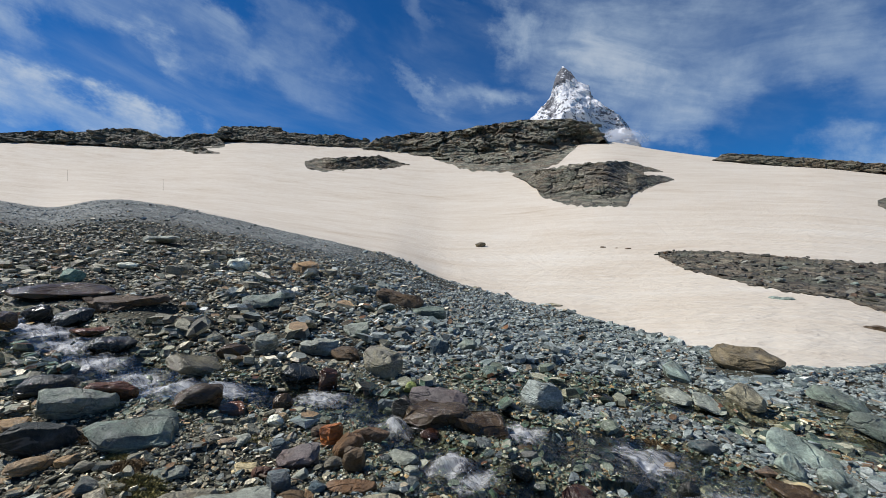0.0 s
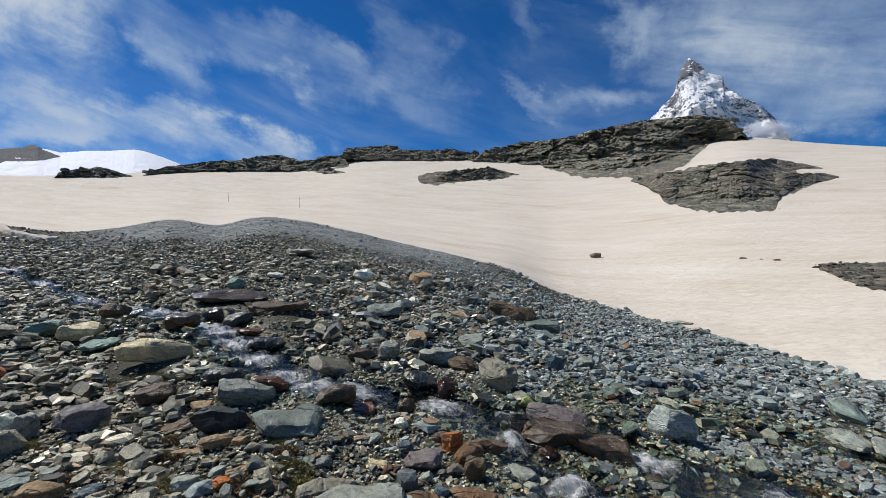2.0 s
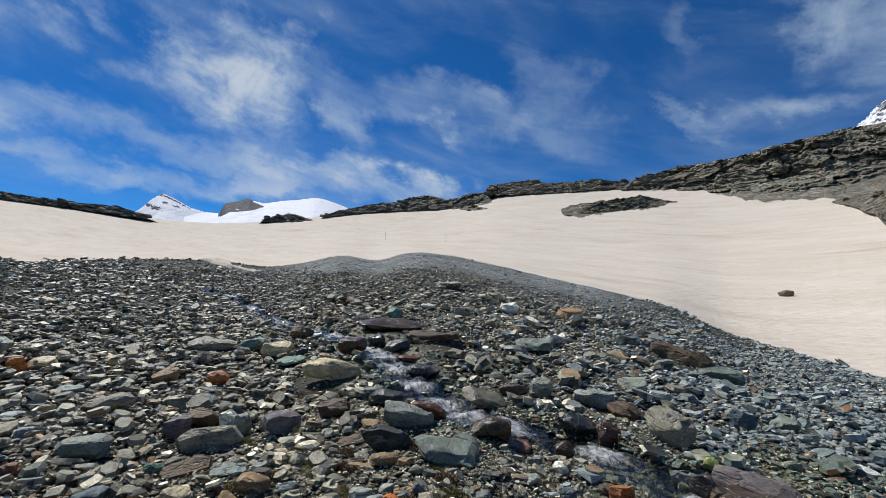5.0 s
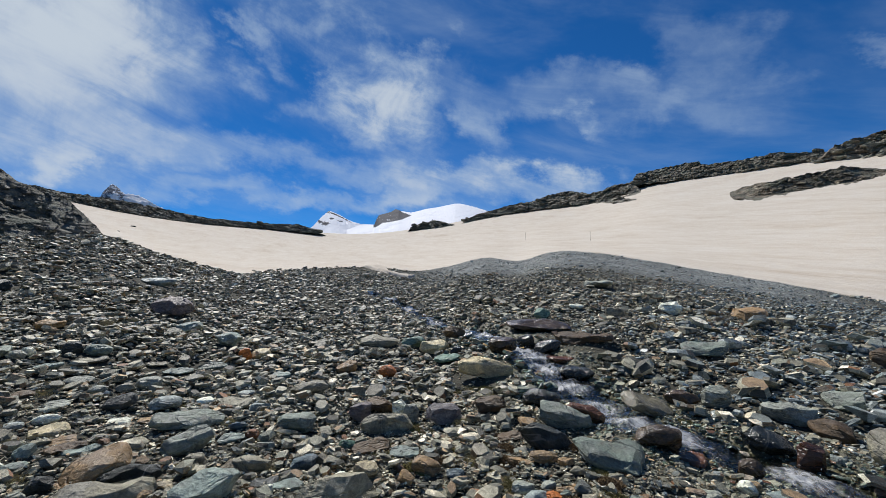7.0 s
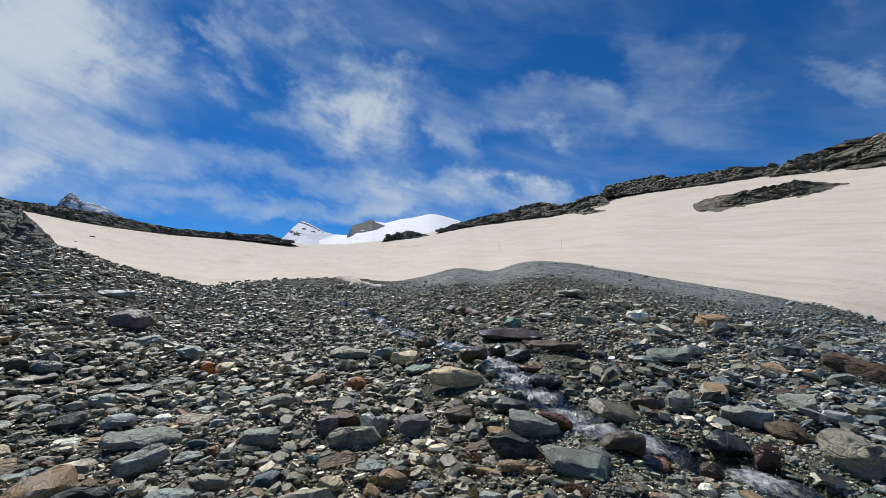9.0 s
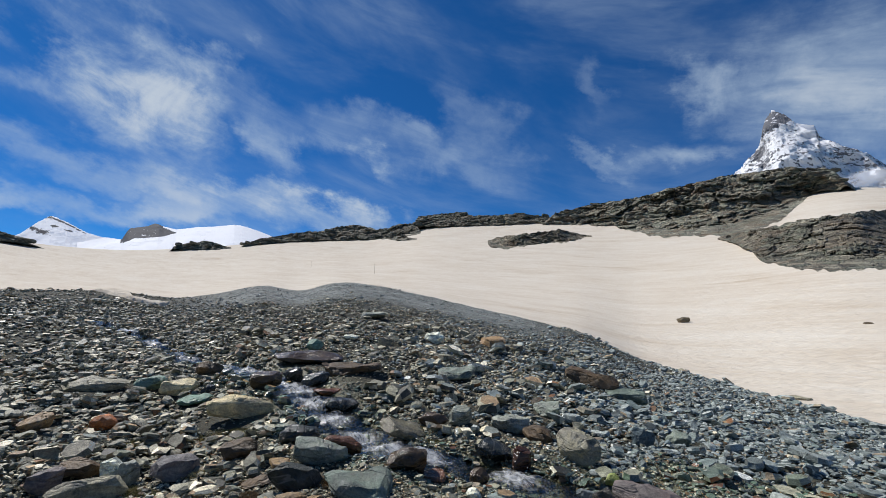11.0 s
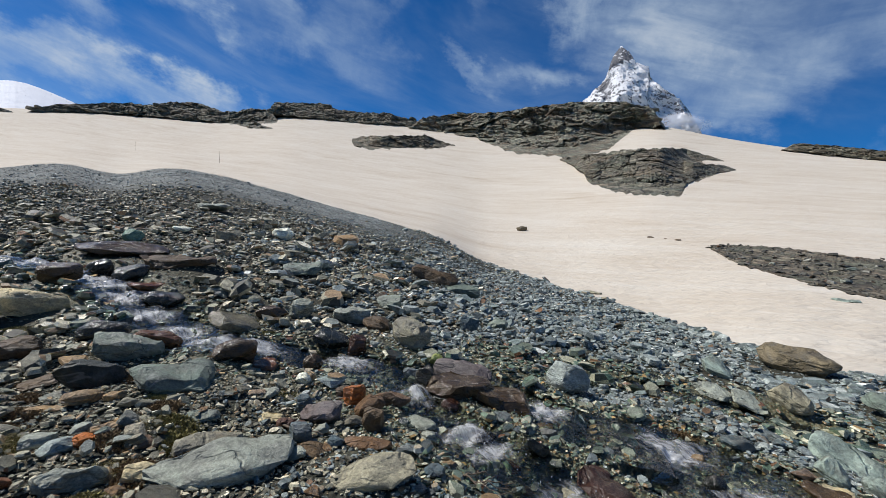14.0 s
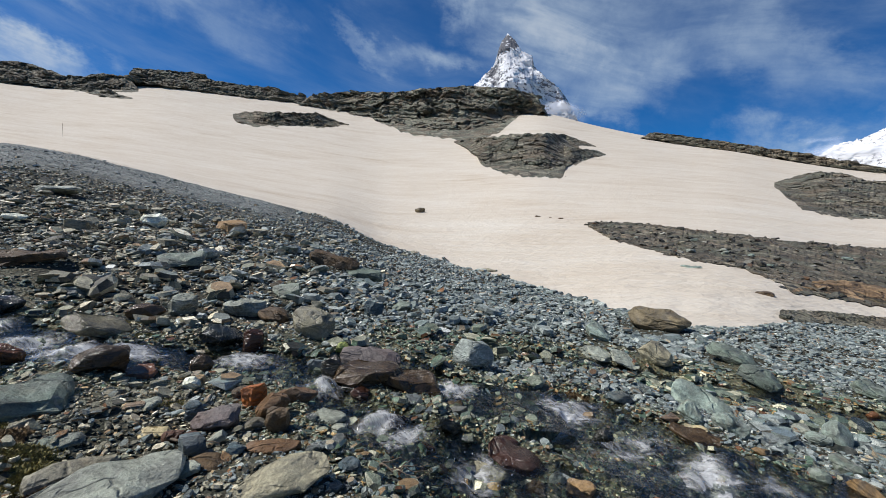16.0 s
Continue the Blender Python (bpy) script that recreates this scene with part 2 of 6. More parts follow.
def snow_material():
    m, n, bsdf = material("dusty_old_snow")
    at = n.add("ShaderNodeTexCoord").outputs["Object"]
    drift = n.noise(n.stretch(n.stretch(at, (1, 1, 1), (0, 0, 14)), (0.6, 1.7, 1)), 0.10, 7.0, 0.62, 1.0)
    band = n.noise(n.stretch(n.stretch(at, (1, 1, 1), (0, 0, 24)), (0.3, 1.3, 1)), 0.34, 8.0, 0.66, 0.9)
    fleck = n.noise(n.stretch(at, (1, 2, 1), (0, 0, -12)), 5.0, 5.0, 0.7)
    dust = n.math("ADD", n.math("MULTIPLY", drift, 0.58), n.math("MULTIPLY", band, 0.42))
    c = n.ramp(dust, [(0.37, (0.618, 0.573, 0.488)), (0.48, (0.585, 0.530, 0.440)), (0.58, (0.545, 0.481, 0.388)), (0.72, (0.42, 0.342, 0.252))])
    c = n.mix(n.span(fleck, 0.45, 0.72, 0.0, 0.22), c, (0.47, 0.37, 0.285, 1))
    cup = n.noise(n.stretch(n.stretch(at, (1, 1, 1), (0, 0, 30)), (0.7, 1.9, 1)), 1.1, 7.0, 0.68, 0.8)
    c = n.mix(n.span(cup, 0.50, 0.66, 0.0, 0.30), c, (0.50, 0.415, 0.325, 1))
    c = n.mix(n.span(cup, 0.48, 0.34, 0.0, 0.35), c, (0.66, 0.62, 0.545, 1))
    n.wire(c, bsdf.inputs["Base Color"])
    bsdf.inputs["Roughness"].default_value = 0.95
    bsdf.inputs["Specular IOR Level"].default_value = 0.1
    b = n.bump(n.noise(n.stretch(at, (1, 1.7, 1)), 1.3, 6.0, 0.6), 0.8, 0.2)
    n.wire(n.bump(dust, 0.25, 0.5, n.bump(cup, 0.4, 0.12, b)), bsdf.inputs["Normal"])
    return m


def gravel_material():
    m, n, bsdf = material("grey_gravel")
    at = n.add("ShaderNodeTexCoord").outputs["Object"]
    cell = n.add("ShaderNodeTexVoronoi", Scale=22.0, Randomness=1.0)
    n.wire(at, cell.inputs["Vector"])
    pick = n.add("ShaderNodeSeparateColor")
    n.wire(cell.outputs["Color"], pick.inputs[0])
    base = n.ramp(pick.outputs[0], PALETTE, "CONSTANT")
    base = n.mix(0.5, base, (0.125, 0.132, 0.125, 1))
    base = n.mix(1.0, base, (0.8, 0.8, 0.76, 1), "MULTIPLY")
    pebble = n.add("ShaderNodeTexVoronoi", Scale=58.0, Randomness=1.0)
    n.wire(at, pebble.inputs["Vector"])
    tiny = n.add("ShaderNodeSeparateColor")
    n.wire(pebble.outputs["Color"], tiny.inputs[0])
    base = n.mix(0.5, base, n.ramp(tiny.outputs[1], PALETTE, "CONSTANT"))
    grit = n.noise(at, 70.0, 4.0, 0.7)
    patch = n.noise(at, 0.5, 4.0, 0.6)
    c = n.mix(n.span(patch, 0.45, 0.62, 0.0, 0.3), base, (0.12, 0.11, 0.092, 1))
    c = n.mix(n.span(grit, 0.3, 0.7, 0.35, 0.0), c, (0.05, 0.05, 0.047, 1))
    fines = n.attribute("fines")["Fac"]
    # off the crest the colour is darkened: gap shade painted in, plus dark soil
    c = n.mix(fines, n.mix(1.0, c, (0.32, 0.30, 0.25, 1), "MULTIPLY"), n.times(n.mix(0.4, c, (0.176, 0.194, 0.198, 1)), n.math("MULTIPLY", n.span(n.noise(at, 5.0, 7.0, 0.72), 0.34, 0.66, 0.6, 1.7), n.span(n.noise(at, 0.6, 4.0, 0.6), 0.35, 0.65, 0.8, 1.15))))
    bsdf.inputs["Specular IOR Level"].default_value = 0.25
    damp = n.attribute("damp")["Fac"]
    # by the stream most of that darkening is undone
    c = n.mix(damp, c, n.mix(1.0, c, (2.3, 2.25, 1.85, 1), "MULTIPLY"))
    n.wire(c, bsdf.inputs["Base Color"])
    n.wire(n.span(damp, 0.0, 1.0, 0.9, 0.28), bsdf.inputs["Roughness"])
    b = n.bump(n.math("SUBTRACT", 1.0, cell.outputs["Distance"]), 0.8, 0.03)
    b = n.bump(n.noise(at, 5.0, 7.0, 0.7), 0.5, 0.12, b)
    n.wire(n.bump(grit, 0.4, 0.01, b), bsdf.inputs["Normal"])
    return m


SNOW, GRAVEL = snow_material(), gravel_material()
SCREE_WET = stone_material("wet_scree_stone", "island", wet=True)
BEDROCK = bedrock_material("layered_bedrock", (0.66, 0.645, 0.58), 0.5)
BEDROCK_RUSTY = bedrock_material("rusty_bedrock", (0.88, 0.88, 0.80), 0.8)
BEDROCK_DARK = bedrock_material("dark_bedrock", (0.54, 0.56, 0.54), 0.12)
BEDROCK_BROWN = bedrock_material("brown_bedrock", (0.72, 0.66, 0.56), 0.5)
BEDROCK_OCHRE = bedrock_material("ochre_bedrock", (1.0, 0.72, 0.48), 0.75)
BANK = bedrock_material("bank_rubble", (0.62, 0.57, 0.49), 0.4, 3.0)


# ---- the lie of the land ----
def curve(points, soft=2.0):
    """A smooth function of the bearing (degrees, left positive) through a few stations."""
    a = np.arange(-180, 180, 0.25)
    pts = sorted(points)
    v = np.interp(a, [p[0] for p in pts], [p[1] for p in pts])
    if soft > 0:
        k = np.exp(-0.5 * (np.arange(-80, 81) * 0.25 / soft) ** 2)
        v = np.convolve(np.concatenate([v[-80:], v, v[:80]]), k / k.sum(), "valid")
    return lambda az: np.interp(np.asarray(az, float), a, v)


# height of the ground at 2.9 m and 6.5 m from the walker
Z_NEAR = curve([(-180, 0.1), (-60, -0.30), (-40, -0.25), (-5, -0.12), (30, 0.02), (60, 0.0), (90, 0.08), (120, 0.2), (180, 0.1)], 8)
Z_MID = curve([(-180, 0.2), (-70, -0.85), (-54, -0.75), (-36, -0.62), (-25, -0.45), (-11, -0.28), (0, -0.18), (19, 0.03), (36, 0.22),
               (45, 0.22), (60, 0.02), (88, 0.35), (110, 0.6), (180, 0.2)], 4)
# where the snow begins: distance, and height angle from the eye
R_EDGE = curve([(-180, 30), (-70, 18), (-54, 16), (-51, 15), (-47.5, 13), (-43.6, 10.3), (-38, 9.9), (-33, 10.5), (-29, 11.5), (-23, 13.5), (-16, 16),
                (-9, 19), (0, 24), (13, 29), (27, 33), (37, 34), (50, 34), (62, 32), (78, 26), (92, 24), (110, 24), (180, 30)], 2.5)
E_EDGE = curve([(-180, -1), (-70, -9), (-54.8, -9.6), (-51, -9.7), (-47.5, -10.3), (-44.4, -11.2), (-43.4, -11.9), (-38, -12.5), (-33, -11.9), (-29, -11.2), (-22.6, -9.9),
                (-16, -8.2), (-8.7, -6.6), (0.3, -4.1), (6.3, -1.1), (13.6, 0.8), (20.4, 2.3), (26.9, 3.8), (32.2, 4.9), (37, 5.4), (40, 5.0), (42.2, 3.9), (43.4, 4.0),
                (47, 4.8), (50.3, 3.8), (56, 2.6), (61.6, 3.3), (68, 3.0), (75, 2.6), (78, 1.9), (81.4, 2.7), (87.2, 4.3), (91.5, 6.0),
                (95, 5.3), (100, 5.0), (112, 4.8), (180, -1)], 1.1)
# the skyline of the snow
R_SKY = curve([(-180, 260), (-60, 150), (-30, 170), (-15, 200), (20, 220), (45, 260), (65, 300), (85, 220), (100, 150), (180, 260)], 5)
E_SKY = curve([(-180, 3), (-70, 4), (-53.6, 5.3), (-48.9, 6.4), (-46, 7.0), (-41.7, 8.4), (-39, 8.7), (-31.7, 10.4), (-25, 12.1), (-20.8, 13.5),
               (-16.6, 13.5), (-10, 13.2), (1.8, 13.1), (9.2, 13.3), (20, 13.15), (26, 12.9), (31, 11.7), (35, 11.0), (38.4, 10.9), (45.7, 10.15),
               (53, 8.8), (61, 7.6), (67.5, 7.45), (75.2, 7.95), (81.6, 8.05), (90, 8.6), (94.2, 9.3), (110, 10), (180, 3)], 2.0)
BEND = 1.45


def ripple(x, y):
    """Gentle unevenness of the ground."""
    return (0.05 * np.sin(1.7 * x + 0.6 * y + 1.0) * np.sin(0.9 * y - 0.5 * x) + 0.035 * np.sin(3.1 * x - 1.3 * y) * np.cos(2.3 * y + 0.4 * x)
            + 0.02 * np.sin(6.3 * x + 2.0 * y) * np.sin(5.1 * y - 1.7 * x))


def dry_height(az, r):
    re = R_EDGE(az)
    ze = EYE + re * np.tan(np.radians(E_EDGE(az)))
    zn, zm = Z_NEAR(az), Z_MID(az)
    z = np.where(r < 2.9, zn * (r / 2.9) ** 1.5, zn + (zm - zn) * (r - 2.9) / 3.6)
    t = (r - 6.5) / np.maximum(re - 6.5, 0.5)
    z = np.where(r > 6.5, zm + (ze - zm) * t, z)
    z = np.where(r > re, ze - 0.12 * (r - re), z)
    a = np.radians(az)
    fade = np.clip((re - r) / 3.0, 0, 1)
    return z + ripple(-r * np.sin(a), r * np.cos(a)) * (0.35 + 0.65 * fade)


def snow_height(az, r):
    re, rs = R_EDGE(az), R_SKY(az)
    ze = EYE + re * np.tan(np.radians(E_EDGE(az)))
    zs = EYE + rs * np.tan(np.radians(E_SKY(az)))
    u = np.clip((r - re) / (rs - re), 0, None)
    z = ze + (zs - ze) * np.minimum(u, 1.0) ** BEND
    past = np.maximum(r - rs, 0)
    a = np.radians(az)
    swell = np.sin(0.05 * r * np.cos(a) + 1.3) * np.sin(0.04 * r * np.sin(a)) * 0.35 * np.clip(u * 5, 0, 1) * np.clip((1 - u) * 5, 0, 1)
    return z + swell + 0.03 + 0.05 * np.clip(u * 40, 0, 1) - past * 0.06 - np.minimum(past, 40) * 0.12


# the stream: its lines in plan, with half-widths
MAIN = [(-20.3, 6.7, 0.25), (-18.0, 8.0, 0.3), (-15.8, 8.4, 0.3), (-11.0, 7.4, 0.36), (-7.85, 6.6, 0.42), (-5.9, 6.15, 0.42), (-4.7, 5.45, 0.42), (-3.6, 4.9, 0.44),
        (-2.85, 4.55, 0.4), (-2.33, 4.55, 0.38), (-1.95, 4.75, 0.4), (-1.4, 4.84, 0.4), (-0.9, 4.65, 0.36), (-0.5, 4.2, 0.26), (-0.05, 3.6, 0.3), (0.2, 3.3, 0.34),
        (0.5, 3.0, 0.36), (0.9, 2.75, 0.4), (1.5, 2.5, 0.42), (2.3, 2.3, 0.4), (3.4, 1.9, 0.5)]
BRANCH = [(-0.9, 4.7, 0.2), (-0.2, 4.95, 0.2), (0.35, 4.75, 0.22), (0.68, 4.3, 0.26), (0.95, 3.95, 0.36), (1.33, 3.9, 0.4), (1.85, 3.95, 0.46), (2.1, 3.62, 0.6),
          (2.2, 3.24, 0.72), (2.4, 2.88, 0.7), (2.85, 2.6, 0.6), (3.4, 2.35, 0.55), (4.6, 2.1, 0.55)]
RILL = [(0.4, 5.75, 0.16), (1.2, 5.95, 0.17), (1.95, 6.0, 0.18), (2.7, 5.75, 0.2), (3.47, 5.6, 0.24), (4.2, 5.38, 0.26), (4.97, 5.0, 0.26), (5.55, 4.58, 0.26), (6.3, 4.0, 0.3)]


def flow(points):
    """A stream line made smooth and dense: x, y, half-width, and a water level that never rises."""
    p = np.array(points)
    t = np.arange(len(p))
    s = np.linspace(0, len(p) - 1, 26 * (len(p) - 1))
    q = np.column_stack([np.interp(s, t, p[:, i]) for i in range(3)])
    k = np.ones(21) / 21
    pad = np.concatenate([np.repeat(q[:1], 10, 0), q, np.repeat(q[-1:], 10, 0)])
    q = np.column_stack([np.convolve(pad[:, i], k, "valid") for i in range(3)])
    az, r = np.degrees(np.arctan2(-q[:, 0], q[:, 1])), np.hypot(q[:, 0], q[:, 1])
    level = np.minimum.accumulate(dry_height(az, r) - 0.035)
    return np.column_stack([q, level])


def plan(az, r):
    a = np.radians(az)
    return -r * np.sin(a), r * np.cos(a)


FLOWS = [flow(MAIN), flow(BRANCH), flow(RILL)]
BED = np.concatenate(FLOWS)


def to_stream(x, y):
    """Nearest stream point of each place: distance over half-width, distance, and the water level there."""
    x, y = np.asarray(x, float).ravel(), np.asarray(y, float).ravel()
    out = np.empty((len(x), 3))
    for i in range(0, len(x), 20000):
        d = np.hypot(x[i:i + 20000, None] - BED[None, :, 0], y[i:i + 20000, None] - BED[None, :, 1])
        j = (d / BED[None, :, 2]).argmin(1)
        e = d[np.arange(len(j)), j]
        out[i:i + 20000] = np.column_stack([e / BED[j, 2], e, BED[j, 3]])
    return out


def ground_height(az, r):
    az, r = np.broadcast_arrays(np.asarray(az, float), np.asarray(r, float))
    z = dry_height(az, r)
    x, y = plan(az, r)
    k, e, level = (c.reshape(z.shape) for c in to_stream(x, y).T)
    bank = level - 0.075 + 0.075 * np.minimum(k, 3.0) ** 2
    return np.where(k < 2.2, np.minimum(z, bank), z)


def bearing(x, y):
    return np.degrees(np.arctan2(-np.asarray(x, float), np.asarray(y, float))), np.hypot(x, y)


def ground_at(x, y):
    az, r = bearing(x, y)
    return ground_height(az, r)


def sheet_mesh(name, X, Y, Z, close=False):
    """A mesh over a grid of rows and columns; close joins the last column to the first."""
    rows, cols = X.shape
    v = np.stack([X, Y, Z], -1).reshape(-1, 3)
    i, j = np.meshgrid(np.arange(rows - 1), np.arange(cols if close else cols - 1), indexing="ij")
    k = (j + 1) % cols
    f = np.stack([i * cols + j, (i + 1) * cols + j, (i + 1) * cols + k, i * cols + k], -1).reshape(-1, 4)
    return array_mesh(name, v, f)


def array_mesh(name, v, f, smooth=True):
    me = bpy.data.meshes.new(name)
    n, k = f.shape
    me.vertices.add(len(v))
    me.vertices.foreach_set("co", np.ascontiguousarray(v, dtype=np.float32).ravel())
    me.loops.add(n * k)
    me.loops.foreach_set("vertex_index", np.ascontiguousarray(f, dtype=np.int32).ravel())
    me.polygons.add(n)
    me.polygons.foreach_set("loop_start", np.arange(0, n * k, k, dtype=np.int32))
    me.polygons.foreach_set("use_smooth", np.full(n, smooth))
    me.update(calc_edges=True)
    return me


def fold(x, y, z, scale, octaves=5, seed=0.0):
    """Fractal noise at arrays of places."""
    out = np.empty(x.size)
    for i, (a, b, c) in enumerate(zip(x.ravel() * scale, y.ravel() * scale, z.ravel() * scale)):
        out[i] = noise.fractal(Vector((a + seed, b - seed, c + 2 * seed)), 0.9, 2.1, octaves)
    return out.reshape(x.shape)


# ground: the stony moraine the walker stands on
az = np.concatenate([np.arange(-180, -66, 2.0), np.arange(-66, 116, 0.5), np.arange(116, 180, 2.0)])
t = np.concatenate([np.linspace(0.02, 1, 30) * 2.0, 2.0 * (20 ** np.linspace(0.01, 1, 210))])
A, R = np.meshgrid(az, t)
R = np.minimum(R, R_EDGE(A) * 1.25)
R = R + (np.arange(len(t)) * 1e-4)[:, None]
X, Y = plan(A, R)
ground = new("ground", sheet_mesh("ground", X[:, ::-1], Y[:, ::-1], ground_height(A, R)[:, ::-1], close=True))
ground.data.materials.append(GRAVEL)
def fines_at(az, r):
    """Where fine grey grit covers the moraine: along its crest."""
    return np.clip((r / R_EDGE(az) - 0.56) / 0.2, 0, 1) * np.clip((az - 6) / 8, 0, 1) * np.clip((58 - az) / 8, 0, 1)


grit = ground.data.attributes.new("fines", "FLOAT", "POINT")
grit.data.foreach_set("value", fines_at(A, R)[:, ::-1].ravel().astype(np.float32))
K = to_stream(X[:, ::-1], Y[:, ::-1])
wetness = ground.data.attributes.new("damp", "FLOAT", "POINT")
wetness.data.foreach_set("value", np.clip(1.4 - (K[:, 1] - 0.15) / 0.8, 0, 1).astype(np.float32))
tagged(ground, "grey stony moraine ground of slate gravel and silt", "ground", kind="structure")

# snowfield: from its ragged lower edge to the skyline and on to the horizon
az = np.concatenate([np.arange(-180, -64, 2.0), np.arange(-64, 112, 0.3), np.arange(112, 180, 2.0)])
rag = np.array([noise.fractal(Vector((a * 0.35, 3.1, 0)), 0.8, 2.2, 6) for a in az])
rag = 1 + 0.022 * rag
u = np.concatenate([[-0.004, 0.0], np.linspace(0.003, 1, 140) ** 1.6])
A, U = np.meshgrid(az, u)
RE = R_EDGE(A) * rag[None, :]
R = RE + U * (R_SKY(A) - RE)
Z = snow_height(A, R)
Z[0] -= 0.5
far = np.array([1.03, 1.1, 1.3, 2, 4, 9, 20])[:, None]
RF = np.minimum(R_SKY(A[:1]) * far, 4900)
R, Z = np.vstack([R, RF]), np.vstack([Z, snow_height(np.repeat(A[:1], 7, 0), RF)])
A = np.repeat(A[:1], len(R), 0)
X, Y = plan(A, R)
snowfield = new("snowfield", sheet_mesh("snowfield", X[:, ::-1], Y[:, ::-1], Z[:, ::-1], close=True))
snowfield.data.materials.append(SNOW)
tagged(snowfield, "old summer snowfield stained pinkish beige by dust", "snow", kind="structure")


# a tongue of snow left between two mounds of the moraine
v = np.linspace(0, 1, 12)[:, None]
TONGUE = a = np.linspace(56.7, 63.4, 90)
near = np.interp(a, [56.7, 57.6, 58.5, 60.3, 61.8, 63.4], [27.4, 26.2, 26.4, 27.6, 28.6, 31.5])
back = np.interp(a, [56.7, 58.8, 60.2, 60.4, 61.0, 63.4], [27.6, 27.6, 28.3, 31.0, 33.0, 33.0])
wob = np.array([noise.fractal(Vector((q * 2.5, 7.7, 0)), 0.8, 2.1, 5) for q in a])
TONGUE_NEAR, TONGUE_BACK = near, back
R = near + wob * 0.1 + np.maximum(back - near, 0.1) * v
A = np.repeat(a[None], len(v), 0)
X, Y = plan(A, R)
Z = ground_height(A, R) + 0.08 + 0.12 * np.sin(np.pi * np.clip(v, 0.03, 0.9)) + 0.03
Z[0] -= 0.2
snow_patch = new("snow_patch", sheet_mesh("snow_patch", X, Y, Z))
snow_patch.data.flip_normals()
snow_patch.data.materials.append(SNOW)
tagged(snow_patch, "thin tongue of dusty snow left on the moraine", "snow", kind="structure")


# ---- bedrock showing through the snow ----
def snow_distance(az, el):
    """How far away the snow lies on each bearing at its height angle, or at each of a column of them."""
    el = np.asarray(el, float)
    out = np.empty(el.shape)
    for i, a in enumerate(az):
        r = np.linspace(float(R_EDGE(a)), float(R_SKY(a)), 300)
        ang = np.maximum.accumulate(np.degrees(np.arctan2(snow_height(np.full(300, a), r) - EYE, r)))
        out[..., i] = np.interp(el[..., i], ang, r)
    return out


def facets(u, w, seed):
    """Broken rock faces over a plane: each cell a tilted flat of its own, and how near each place lies to a crack."""
    lot = np.random.default_rng(int(seed * 10))
    table = lot.uniform(0, 1, (64, 64, 5))
    iu, iw = np.floor(u).astype(int), np.floor(w).astype(int)
    first, second, flat = np.full(u.shape, 9.0), np.full(u.shape, 9.0), np.zeros(u.shape)
    for du in (-1, 0, 1):
        for dw in (-1, 0, 1):
            cell = table[(iu + du) % 64, (iw + dw) % 64]
            x, y = u - iu - du - cell[..., 0], w - iw - dw - cell[..., 1]
            d = np.hypot(x, y)
            near = d < first
            second = np.where(near, first, np.minimum(second, d))
            flat = np.where(near, cell[..., 2] - 0.5 + (cell[..., 3] - 0.5) * 1.3 * x + (cell[..., 4] - 0.3) * 1.3 * y, flat)
            first = np.where(near, d, first)
    return flat, np.clip(1 - (second - first) / 0.16, 0, 1)


